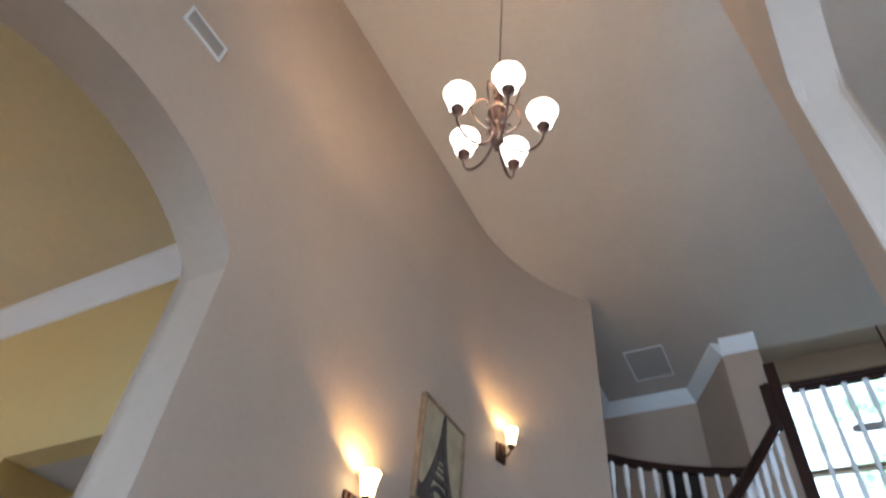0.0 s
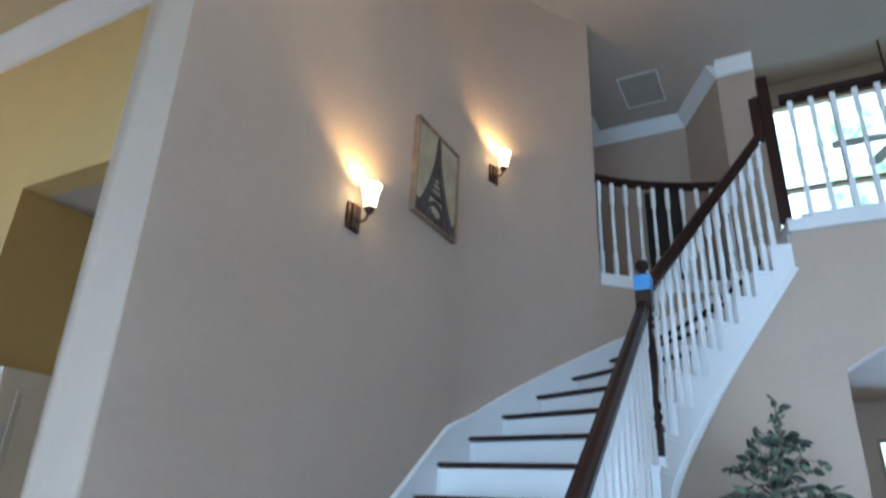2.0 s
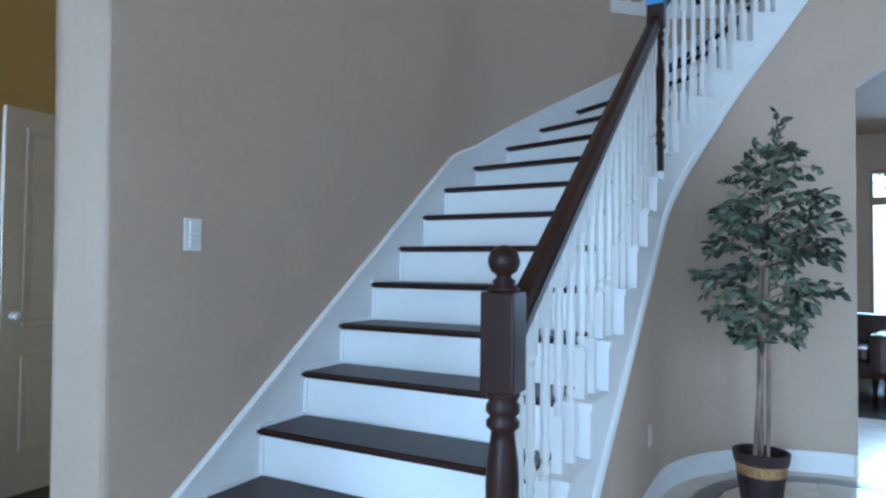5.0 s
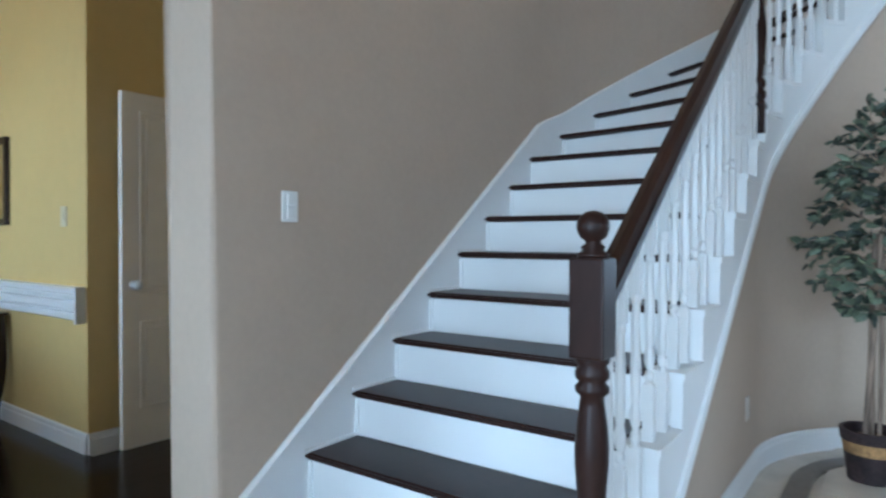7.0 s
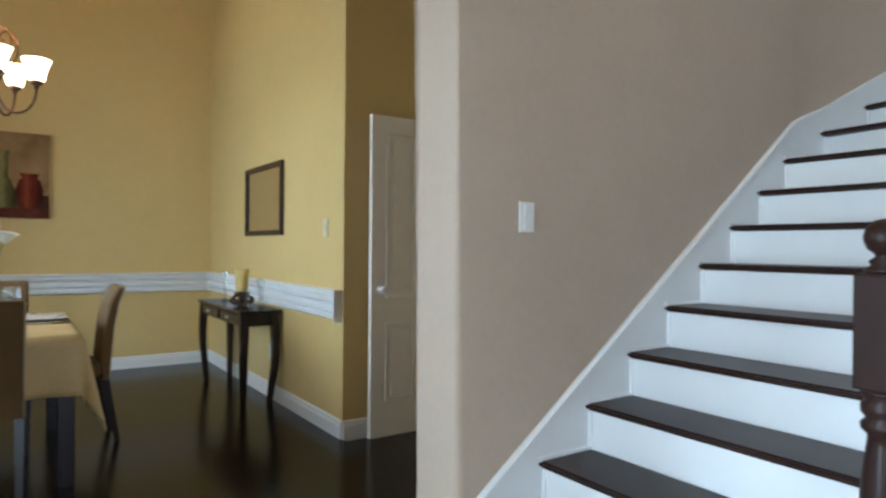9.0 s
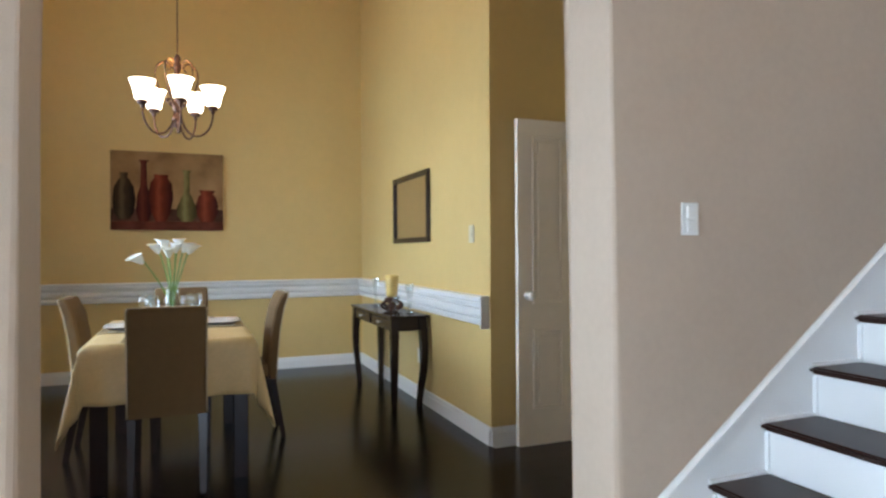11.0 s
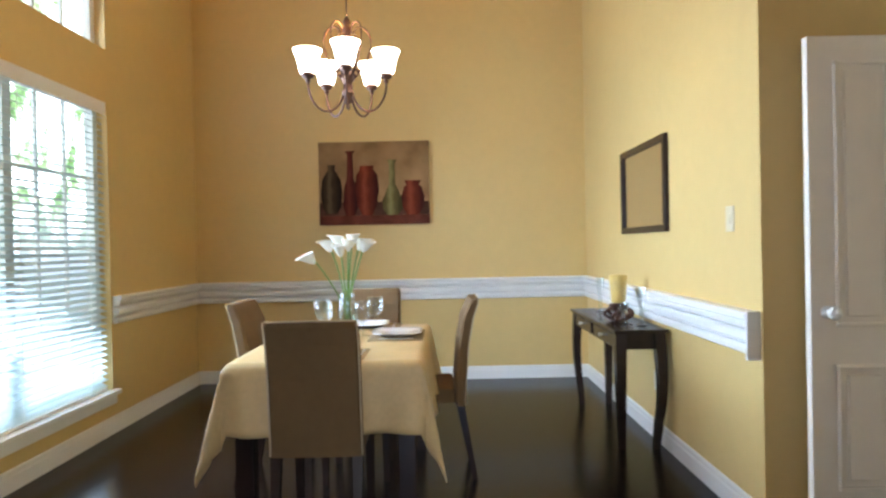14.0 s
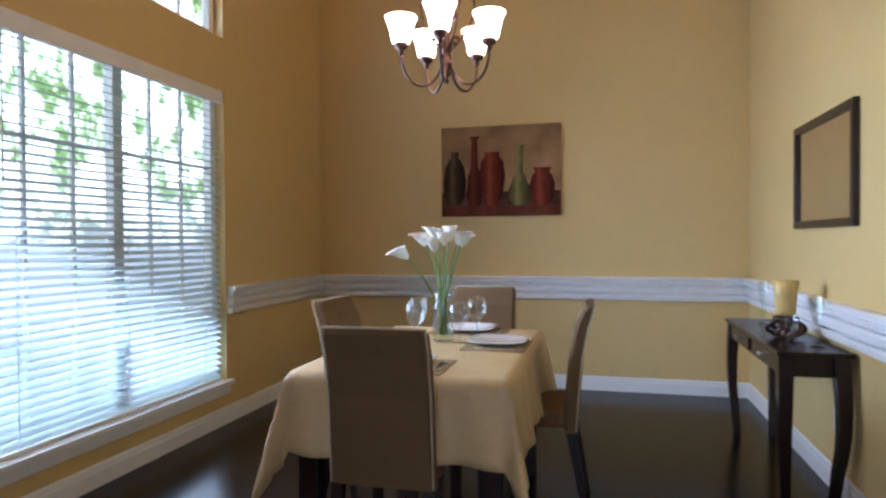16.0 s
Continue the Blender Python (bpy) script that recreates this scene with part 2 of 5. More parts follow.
structure("ceiling_foyer", prism([(-2.5, -4.2), (6.6, -4.2), (6.6, -0.2), (7.34, -0.2), (7.34, 5.4), (-2.5, 5.4)], 0.1, "z", CEIL_F), CEIL, "pale painted foyer ceiling", "ceiling")
bm = bmesh.new()
for y0, y1, z0, z1 in ((-4.2, -3.1, 0, CEIL_F), (-1.3, 0.0, 0, CEIL_F), (-3.1, -1.3, 0, 0.5), (-3.1, -1.3, 2.7, CEIL_F), (1.6, YS, 0, CEIL_F), (0.0, 1.6, 2.3, 3.2), (0.0, 1.6, 5.2, CEIL_F)):
    add_box(bm, -2.64, -2.5, y0, y1, z0, z1)
structure("wall_entry", bm, TAUPE, "taupe painted entry wall with tall openings", "wall")
structure("wall_side_arch", arch_wall(YR2, YR, -2.5, 1.63, -0.37, 1.42, CEIL_F), TAUPE, "taupe painted side wall with an arched opening", "wall")
CEIL_L = 7.9
structure("ceiling_living_low", box(5.9, 9.6, -4.06, 0.2, 2.95, 3.1), TAUPE, "taupe painted low ceiling beside the tall windows", "ceiling")
structure("ceiling_living", box(6.48, 9.74, -4.2, 2.0, CEIL_L, CEIL_L + 0.1), CEIL, "pale painted high living room ceiling", "ceiling")
bm = box(6.48, 6.6, -4.06, -0.2, CEIL_F + 0.1, CEIL_L)
add_box(bm, 6.48, 7.34, -0.2, -0.08, CEIL_F + 0.1, CEIL_L)
add_box(bm, 7.22, 7.34, -0.08, 1.87, CEIL_F + 0.1, CEIL_L)
structure("wall_living_header", bm, TAUPE, "taupe painted wall above the gallery opening", "wall")
# unseen wall; the opening is added to hold the study fill lamp
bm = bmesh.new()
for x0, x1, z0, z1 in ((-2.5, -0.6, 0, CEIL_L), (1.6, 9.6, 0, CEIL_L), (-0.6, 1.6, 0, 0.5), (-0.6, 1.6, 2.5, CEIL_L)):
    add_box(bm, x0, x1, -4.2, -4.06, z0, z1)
structure("wall_side_closing", bm, TAUPE, "taupe painted far side wall with an added opening", "wall")
XG = CX + RI                            # plane of the gallery's front wall
AY0, AY1 = -2.6, -0.345                 # arched opening to the living room
r = ((AY1 - AY0) / 2) ** 2
r = (r + 0.36 ** 2) / (2 * 0.36)
a = math.asin((AY1 - AY0) / 2 / r)
crown = [((AY0 + AY1) / 2 + r * math.sin(-a + 2 * a * i / 20), 2.34 + 0.36 - r + r * math.cos(-a + 2 * a * i / 20)) for i in range(21)]
bm = prism([(AY0 - 1.5, FLOOR2 - 0.097), (AY0 - 1.5, 0), (AY0, 0)] + crown + [(AY1, 0), (CY, 0), (CY, FLOOR2 - 0.097)], 0.16, "x", XG - 0.03)
structure("wall_gallery", bm, TAUPE, "taupe painted wall under the gallery with an arch", "wall")
structure("floor_living", box(6.4, 9.6, -4.2, 5.4, -0.06, -0.012), FLOORWOOD, "dark stained wood floor of the living room", "floor")
structure("floor_upper_hall", prism([(XG, -4.06), (XG + 1.3, -4.06), (XG + 1.3, 0.2), (9.5, 1.2), (9.5, 5.4), (4.4, 5.4), (4.4, 1.9)] + [(x, y) for x, y in arc(RO + 0.02, 46, 92, 12)] + [(XG, CY)], 0.2, "z", FLOOR2 - 0.2), CEIL, "upper hall floor of the gallery", "floor")
bm = bmesh.new()
for y0, y1, z0, z1 in ((-4.2, -3.4, 0, CEIL_L), (-3.4, -0.25, 0, 0.36), (-3.4, -0.25, 2.49, 4.6), (-0.92, -0.74, 0.36, 2.49), (-3.4, -0.25, 7.5, CEIL_L), (-0.25, 5.4, 0, CEIL_L)):
    add_box(bm, 9.6, 9.74, y0, y1, z0, z1)
structure("wall_living_far", bm, TAUPE, "taupe painted living room wall with tall windows", "wall")
structure("wall_living_side", box(7.34, 9.6, 1.87, 2.0, 0, CEIL_L), TAUPE, "taupe painted living room side wall", "wall")


structure("wall_upper_hall", box(5.0, 7.2, 1.75, 1.87, FLOOR2, CEIL_F), TAUPE, "taupe painted wall of the upper hall", "wall")
bm = prism([(7.2, 1.87), (7.2, 0.62), (6.35, 0.17), (6.35, -0.2), (6.5, -0.2), (6.5, 0.08), (7.34, 0.54), (7.34, 1.87)], CEIL_F - FLOOR2, "z", FLOOR2)
structure("wall_upper_hall_end", bm, TAUPE, "taupe painted end wall of the upper hall", "wall")

# ---- more materials ----
STONE_BAND = mat("dark_stone_band", (0.13, 0.11, 0.095), 0.3, grain=0.15, scale=30, per_object=0.3)
BRONZE = mat("oil_rubbed_bronze", (0.09, 0.045, 0.03), 0.38, 0.75, grain=0.25, scale=30)
SHADE = glow("lit_frosted_glass", (1.0, 0.86, 0.66), 7.0)
SHADE2 = glow("lit_amber_glass", (1.0, 0.70, 0.30), 9.0)
TAN = mat("tan_chair_fabric", (0.15, 0.089, 0.038), 0.95, grain=0.035, scale=25, bump=0.12, bump_scale=350)
PIPING = mat("pale_piping_fabric", (0.50, 0.40, 0.26), 0.9, grain=0.06, scale=60)
CLOTH = mat("gold_damask_cloth", (0.60, 0.435, 0.20), 0.48, grain=0.035, scale=45, bump=0.15, bump_scale=220)
ESPRESSO = mat("espresso_wood", (0.022, 0.012, 0.010), 0.25, grain=0.12, scale=20, stretch=(1, 1, 0.3), coat=0.1, spec=0.25)
PLASTIC = mat("white_switch_plastic", (0.78, 0.78, 0.76), 0.35, grain=0.01)
METAL = mat("brushed_nickel", (0.55, 0.53, 0.5), 0.3, 1.0, grain=0.05)
CHINA = mat("white_china", (0.82, 0.81, 0.79), 0.2, grain=0.01)
NAPKIN = mat("ivory_napkin", (0.74, 0.66, 0.5), 0.9, grain=0.05, scale=60, bump=0.2)
GLASS = clear_glass("clear_glass", (0.94, 0.96, 0.96), 1.9)
AMBER = mat("amber_candle_glass", (0.60, 0.43, 0.14), 0.3, grain=0.1, scale=12)
PETAL = mat("calla_petal", (0.86, 0.85, 0.78), 0.5, grain=0.03, scale=10)
STEM = mat("calla_stem", (0.16, 0.30, 0.06), 0.5, grain=0.1, scale=15)
LEAF = mat("ficus_leaf", (0.032, 0.045, 0.032), 0.45, grain=0.3, scale=9, tint=(0.06, 0.082, 0.055))
LEAF_PALE = mat("variegated_ficus_leaf", (0.15, 0.185, 0.12), 0.5, grain=0.3, scale=9)
BARK = mat("ficus_bark", (0.28, 0.20, 0.15), 0.9, grain=0.3, scale=20, stretch=(1, 1, 0.3), bump=0.5, bump_scale=50)
BASKET_DARK = mat("dark_woven_basket", (0.030, 0.014, 0.014), 0.6, grain=0.4, scale=50, bump=0.6, bump_scale=120)
BASKET_TAN = mat("tan_woven_band", (0.36, 0.20, 0.08), 0.7, grain=0.3, scale=50, bump=0.6, bump_scale=120)
SOIL = mat("dry_moss", (0.16, 0.11, 0.07), 0.95, grain=0.3, scale=30, bump=0.8)
LEATHER = mat("dark_brown_leather", (0.055, 0.022, 0.014), 0.35, grain=0.3, scale=12, bump=0.2, bump_scale=80)
TAPE = mat("blue_painters_tape", (0.10, 0.30, 0.62), 0.7, grain=0.06, scale=25)
DOORWAY_SHADE = mat("near_black_doorway_shade", (0.012, 0.009, 0.008), 0.4, grain=0.3, scale=10)
TANFRAME = mat("tan_window_frame", (0.34, 0.23, 0.14), 0.5, grain=0.06, scale=12)
BLIND = mat("white_blind_slat", (0.74, 0.76, 0.76), 0.4, grain=0.01)
# thin slats let some daylight through
nt = BLIND.node_tree
thin = nt.nodes.new("ShaderNodeBsdfTranslucent")
thin.inputs["Color"].default_value = (0.72, 0.80, 0.80, 1)
blend = nt.nodes.new("ShaderNodeMixShader")
blend.inputs["Fac"].default_value = 0.62
nt.links.new(nt.nodes["Principled BSDF"].outputs[0], blend.inputs[1])
nt.links.new(thin.outputs[0], blend.inputs[2])
nt.links.new(blend.outputs[0], nt.nodes["Material Output"].inputs["Surface"])
MIRROR = mat("mirror_silver", (0.78, 0.78, 0.76), 0.03, 1.0, grain=0.0)
STEEL_GREY = mat("grey_grille_paint", (0.42, 0.38, 0.34), 0.5, grain=0.04)


# ---- stairs ----
INNER_ANGLE = {10: 6.5, 11: 18.5, 12: 29.5, 13: 39.0, 14: 47.5, 15: 56.0, 16: 64.5, 17: 72.5, 18: 80.5}
S_TURN = (CX - X0) / RUN               # where the straight flight meets the curve


def inner_at(s, r):
    """A point on the inner line of the stair, s steps up, at radius r."""
    if s <= S_TURN:
        return X0 + RUN * s, CY + r
    if s < 10:
        t = radians(INNER_ANGLE[10] * (s - S_TURN) / (10 - S_TURN))
    else:
        k = min(int(s), 17)
        t = radians(INNER_ANGLE[k] + (INNER_ANGLE[k + 1] - INNER_ANGLE[k]) * (s - k))
    return CX + r * math.sin(t), CY + r * math.cos(t)


def outer_at(s, r):
    """The same along the wall."""
    if s <= S_TURN:
        return X0 + RUN * s, CY + r
    t = radians(7.6 * (s - S_TURN) / (10 - S_TURN) if s < 10 else 7.6 + (s - 10) * 9.5)
    return CX + r * math.sin(t), CY + r * math.cos(t)


RS = RI - 0.048       # outer face of the stringer
RB = RI + 0.005       # line of balusters
RT = RI + 0.07        # where the dark treads end


def steps_between(a, b, n):
    return [a + (b - a) * i / n for i in range(n + 1)]


def build_staircase():
    e = thing("staircase", "curved staircase with dark treads and white risers", "staircase")
    for k in range(1, 19):
        n = 1 if k < 9 else 3
        # riser, with the white end block beyond the balusters
        (ax, ay), (bx, by) = outer_at(k, RO), inner_at(k, RS + 0.041)
        (cx, cy), (dx, dy) = outer_at(k + 0.07, RO), inner_at(k + 0.07, RS + 0.041)
        part("riser", prism([(ax, ay), (bx, by), (dx, dy), (cx, cy)], STEP - 0.03, "z", STEP * (k - 1)), WHITE, e)
        if k == 18:
            break
        # dark tread with a rounded nosing
        lead = 0.10
        o = [outer_at(s, RO - 0.02) for s in steps_between(k - lead, k + 1.0, n)]
        i_ = [inner_at(s, RT) for s in steps_between(k - lead, k + 1.0, n)]
        bm = prism(o + i_[::-1], 0.027, "z", STEP * k - 0.027)
        bmesh.ops.bevel(bm, geom=[ed for ed in bm.edges if abs(ed.verts[0].co.z - ed.verts[1].co.z) < 1e-4], offset=0.008, segments=2, affect="EDGES")
        part("tread", bm, DARKWOOD, e, "dark stained wooden tread")
        # white bead where tread and riser meet the skirt board
        bead = [(*outer_at(s, RO - 0.026), STEP * k + 0.006) for s in steps_between(k - lead, k + 1.0, n)]
        part("tread_bead", sweep(bead, [(-0.007, -0.007), (0.007, -0.007), (0.005, 0.005), (-0.007, 0.007)]), WHITE, e)
        (ax, ay), (bx, by) = outer_at(k - 0.035, RO - 0.018), outer_at(k, RO - 0.036)
        part("riser_bead", prism([(ax, ay), (bx, ay), (bx, by), (ax, by)] if k < 9 else [outer_at(k - 0.035, RO - 0.018), outer_at(k, RO - 0.018), outer_at(k, RO - 0.036), outer_at(k - 0.035, RO - 0.036)], STEP - 0.04, "z", STEP * (k - 1) + 0.002), WHITE, e)
        # white tread end with its return nosing
        o = [inner_at(s, RT - 0.002) for s in steps_between(k - 0.025, k + 1.0, n)]
        i_ = [inner_at(s, RS - 0.008) for s in steps_between(k - 0.025, k + 1.0, n)]
        part("tread_end", prism(o + i_[::-1], 0.026, "z", STEP * k - 0.03), WHITE, e, "white painted tread end")
    # white stringer between the steps and the sloping moulding
    for k in range(1, 18):
        n = 2 if k < 9 else 4
        bm = bmesh.new()
        rows = []
        for s in steps_between(k, k + 1.0, n):
            x0, y0 = inner_at(s, RS)
            x1, y1 = inner_at(s, RS + 0.04)
            lo = max(0.0, STEP * s - 0.36)
            hi = STEP * k - 0.03
            rows.append([bm.verts.new(p) for p in ((x0, y0, lo), (x1, y1, lo), (x1, y1, hi), (x0, y0, hi))])
        for a, b in zip(rows, rows[1:]):
            for i in range(4):
                bm.faces.new((a[i], a[(i + 1) % 4], b[(i + 1) % 4], b[i]))
        bm.faces.new(rows[0])
        bm.faces.new(rows[-1][::-1])
        part("stringer", bm, WHITE, e, "white painted stringer")
    path = [(*inner_at(s, RS - 0.004), STEP * s - 0.365) for s in steps_between(1.95, 18, 60)]
    part("moulding", sweep(path, [(-0.012, -0.02), (0.012, -0.02), (0.014, 0.0), (0.008, 0.02), (-0.012, 0.02)]), WHITE, e)
    # skirt board along the wall, proud of it
    bm = bmesh.new()
    rows = []
    for s in steps_between(0.3, 18, 72):
        x0, y0 = outer_at(s, RO - 0.003)
        x1, y1 = outer_at(s, RO - 0.02)
        z = STEP * s
        rows.append([bm.verts.new(p) for p in ((x0, y0, max(0, z - 0.35)), (x1, y1, max(0, z - 0.35)), (x1, y1, z + 0.12), (x0, y0, z + 0.135))])
    for a, b in zip(rows, rows[1:]):
        for i in range(4):
            bm.faces.new((a[i], a[(i + 1) % 4], b[(i + 1) % 4], b[i]))
    bm.faces.new(rows[0])
    part("skirt_board", bm, WHITE, e, "white painted skirt board along the wall")
    path = [(*outer_at(s, RO - 0.016), STEP * s + 0.135) for s in steps_between(0.3, 18, 72)]
    part("skirt_cap", sweep(path, [(-0.014, -0.012), (0.014, -0.012), (0.014, 0.006), (0.0, 0.014), (-0.014, 0.01)]), WHITE, e)
    return e


build_staircase()

structure("floor_landing", prism(arc(RI + 0.03, 80.5, 90, 5) + arc(RO - 0.01, 80.5, 90, 5)[::-1], 0.2, "z", FLOOR2 - 0.2), WHITE, "white edged landing at the top of the stairs", "floor")
structure("trim_landing", prism(arc(RI - 0.052, 80.5, 90, 6) + arc(RI + 0.027, 80.5, 90, 6)[::-1], 0.092, "z", FLOOR2 - 0.097), WHITE, "white fascia board of the landing", "trim")

# wall below the stringer
bm = bmesh.new()
rows = []
for s in steps_between(2.0, 19.19, 64):
    x0, y0 = inner_at(s, RI - 0.03)
    x1, y1 = inner_at(s, RI + 0.06)
    hi = STEP * s - 0.35 if s < 17.95 else FLOOR2 - 0.1
    rows.append([bm.verts.new(p) for p in ((x0, y0, 0), (x1, y1, 0), (x1, y1, hi), (x0, y0, hi))])
for a, b in zip(rows, rows[1:]):
    for i in range(4):
        bm.faces.new((a[i], a[(i + 1) % 4], b[(i + 1) % 4], b[i]))
structure("wall_under_stair", bm, TAUPE, "taupe painted curved wall under the stairs", "wall")


def baluster_mesh(h):
    """A turned white baluster with square ends, its foot at the origin."""
    bm = bmesh.new()
    w = 0.017
    add_box(bm, -w, w, -w, w, 0, 0.24 * h)
    add_box(bm, -w, w, -w, w, 0.78 * h, h)
    add_lathe(bm, [(0.016, 0.24 * h), (0.011, 0.255 * h), (0.016, 0.27 * h), (0.016, 0.285 * h), (0.010, 0.30 * h), (0.017, 0.33 * h), (0.018, 0.36 * h), (0.012, 0.40 * h), (0.015, 0.42 * h),
                   (0.017, 0.50 * h), (0.013, 0.72 * h), (0.012, 0.74 * h), (0.016, 0.76 * h), (0.013, 0.78 * h)], 8)
    me = bpy.data.meshes.new("baluster")
    bm.to_mesh(me)
    bm.free()
    me.materials.append(WHITE)
    return me


def put_baluster(me, parent, at, rz):
    ob = new("baluster", me)
    ob.parent = parent
    ob.matrix_local = pose(*at, 0, 0, rz)


RAIL = [(-0.030, -0.03), (0.030, -0.03), (0.030, -0.005), (0.022, 0.006), (0.032, 0.018), (0.024, 0.036), (0.0, 0.042), (-0.024, 0.036), (-0.032, 0.018), (-0.022, 0.006), (-0.030, -0.005)]


def newel(parent, at, h, block, label, rz=0.0, tape=False, ball=True):
    """A newel post: square foot, turned middle, long square block, ball on top."""
    n = new("newel_post")
    n.parent = parent
    n.matrix_local = pose(*at, 0, 0, rz)
    n["label"] = label
    w = 0.046
    top = h - 0.13 if ball else h - 0.02
    part("foot", box(-w, w, -w, w, 0, 0.14 * h, 0.004), DARKWOOD, n)
    z0, z1 = 0.14 * h, top - block
    d = z1 - z0
    part("shaft", lathe([(0.044, z0), (0.034, z0 + 0.03 * d), (0.045, z0 + 0.06 * d), (0.045, z0 + 0.09 * d), (0.032, z0 + 0.12 * d), (0.042, z0 + 0.15 * d), (0.042, z0 + 0.18 * d), (0.030, z0 + 0.21 * d), (0.034, z0 + 0.30 * d),
                         (0.043, z0 + 0.50 * d), (0.044, z0 + 0.58 * d), (0.040, z0 + 0.68 * d), (0.032, z0 + 0.78 * d), (0.030, z0 + 0.82 * d), (0.043, z0 + 0.84 * d), (0.044, z0 + 0.865 * d), (0.033, z0 + 0.885 * d),
                         (0.044, z0 + 0.91 * d), (0.044, z0 + 0.94 * d), (0.036, z0 + 0.96 * d), (0.045, z0 + 0.985 * d), (0.045, z1)], 18), DARKWOOD, n, "", True)
    part("block", box(-w, w, -w, w, z1, top, 0.006), DARKWOOD, n)
    if ball:
        part("ball", lathe([(0.040, top), (0.041, top + 0.010), (0.027, top + 0.018), (0.031, top + 0.028), (0.019, top + 0.038), (0.021, top + 0.044), (0.034, top + 0.053), (0.0415, top + 0.072), (0.042, top + 0.084),
                            (0.036, top + 0.104), (0.020, top + 0.117), (0.0, top + 0.121)], 18), DARKWOOD, n, "", True)
    if tape:
        part("tape", box(-w - 0.002, w + 0.002, -w - 0.002, w + 0.002, top - 0.085, top + 0.01), TAPE, n, "blue painter's tape")
    return n


RAIL_H, RAIL_H2 = 0.72, 0.78         # rail above the line of the steps, lower and upper flight


def build_stair_railing():
    e = thing("stair_railing", "dark wooden handrail on white turned balusters", "railing")
    nx, ny = 1.57, CY + RB
    newel(e, (nx, ny, STEP), 1.276 - STEP, 0.255, "dark stained newel post with a ball")
    s2 = 10.05
    x2, y2 = inner_at(s2, RB)
    part("plinth", box(x2 - 0.05, x2 + 0.05, y2 - 0.05, y2 + 0.05, STEP * 9 - 0.02, 1.75, 0.004), WHITE, e)
    newel(e, (x2, y2, 1.75), 1.155, 0.20, "dark newel post wrapped in blue tape", 0, True)
    path = [(*inner_at(s, RB), STEP * s + RAIL_H) for s in steps_between(1.7, s2 - 0.1, 34)]
    part("handrail", sweep(path, RAIL), DARKWOOD, e, "dark stained handrail")
    path = [(*inner_at(s, RB), STEP * s + RAIL_H2) for s in steps_between(s2 + 0.1, 17.5, 30)]
    gx, gy = inner_at(17.5, RB)
    part("upper_handrail", sweep(path, RAIL), DARKWOOD, e, "dark stained handrail")
    part("gooseneck", box(gx - 0.034, gx + 0.034, gy - 0.034, gy + 0.034, STEP * 17.5 + RAIL_H2 - 0.03, FLOOR2 + 1.02, 0.008), DARKWOOD, e)
    x3, y3 = inner_at(18.05, RB)
    part("level_rail", sweep([(gx, gy, FLOOR2 + 1.0), (x3, y3, FLOOR2 + 1.0)], RAIL), DARKWOOD, e)
    part("landing_newel", box(x3 - 0.04, x3 + 0.04, y3 - 0.04, y3 + 0.04, FLOOR2 - 0.01, FLOOR2 + 1.2, 0.008), DARKWOOD, e, "square dark newel post at the landing")
    tall = {}
    for k in range(1, 18):
        for f in (0.28, 0.78) if k > 1 else (0.93,):
            s = k + f
            if abs(s - s2) < 0.2 or s > 17.4:
                continue
            h = STEP * s + (RAIL_H if s < s2 else RAIL_H2) - 0.02 - STEP * k
            key = (round(f, 2), s < s2)
            if key not in tall:
                tall[key] = baluster_mesh(h)
            x, y = inner_at(s, RB)
            put_baluster(tall[key], e, (x, y, STEP * k - 0.006), 0 if s < 9.3 else -INNER_ANGLE[max(10, k)])
    return x3, y3


NX, NY = build_stair_railing()


def build_gallery_railing(name, path, label, gap=0.13):
    e = thing(name, label, "railing")
    part("handrail", sweep([(x, y, FLOOR2 + 0.975) for x, y in path], RAIL), DARKWOOD, e, "dark stained handrail")
    part("shoe_rail", sweep([(x, y, FLOOR2 + 0.012) for x, y in path], [(-0.05, -0.012), (0.05, -0.012), (0.05, 0.008), (-0.05, 0.008)]), WHITE, e, "white painted shoe rail")
    me = baluster_mesh(0.93)
    pts = [Vector(p) for p in path]
    left = gap / 2
    for a, b in zip(pts, pts[1:]):
        d = (b - a).length
        while left < d:
            p = a + (b - a) * (left / d)
            put_baluster(me, e, (p.x, p.y, FLOOR2 + 0.02), math.degrees(math.atan2(b.y - a.y, b.x - a.x)))
            left += gap
        left -= d


build_gallery_railing("gallery_railing", arc(RO + 0.06, 44, 78, 12), "curved gallery railing with white turned balusters", 0.135)
build_gallery_railing("bridge_railing", [(NX, NY - 0.09), (NX, -3.9)], "straight gallery railing with white turned balusters", 0.135)
structure("trim_gallery", box(XG - 0.06, XG + 0.02, -4.0, CY, FLOOR2 - 0.095, FLOOR2 - 0.002, 0.004), WHITE, "white fascia board below the gallery", "trim")
structure("trim_gallery_curve", prism(arc(RO - 0.015, 44, 90, 16) + arc(RO + 0.16, 44, 90, 16)[::-1], 0.10, "z", FLOOR2 - 0.1), WHITE, "white fascia board of the curved gallery", "trim")


# ---- trim ----
BASE = [(0, 0), (0.016, 0), (0.016, 0.09), (0.012, 0.10), (0.010, 0.118), (0.004, 0.127), (0, 0.127)]


def base_run(pts, name="baseboard", h=1.0):
    """Baseboard along a path, the room on its right-hand side."""
    return structure(name, sweep([(x, y, -0.012) for x, y in pts], [(a, b * h) for a, b in BASE]), WHITE, "white painted baseboard", "baseboard")


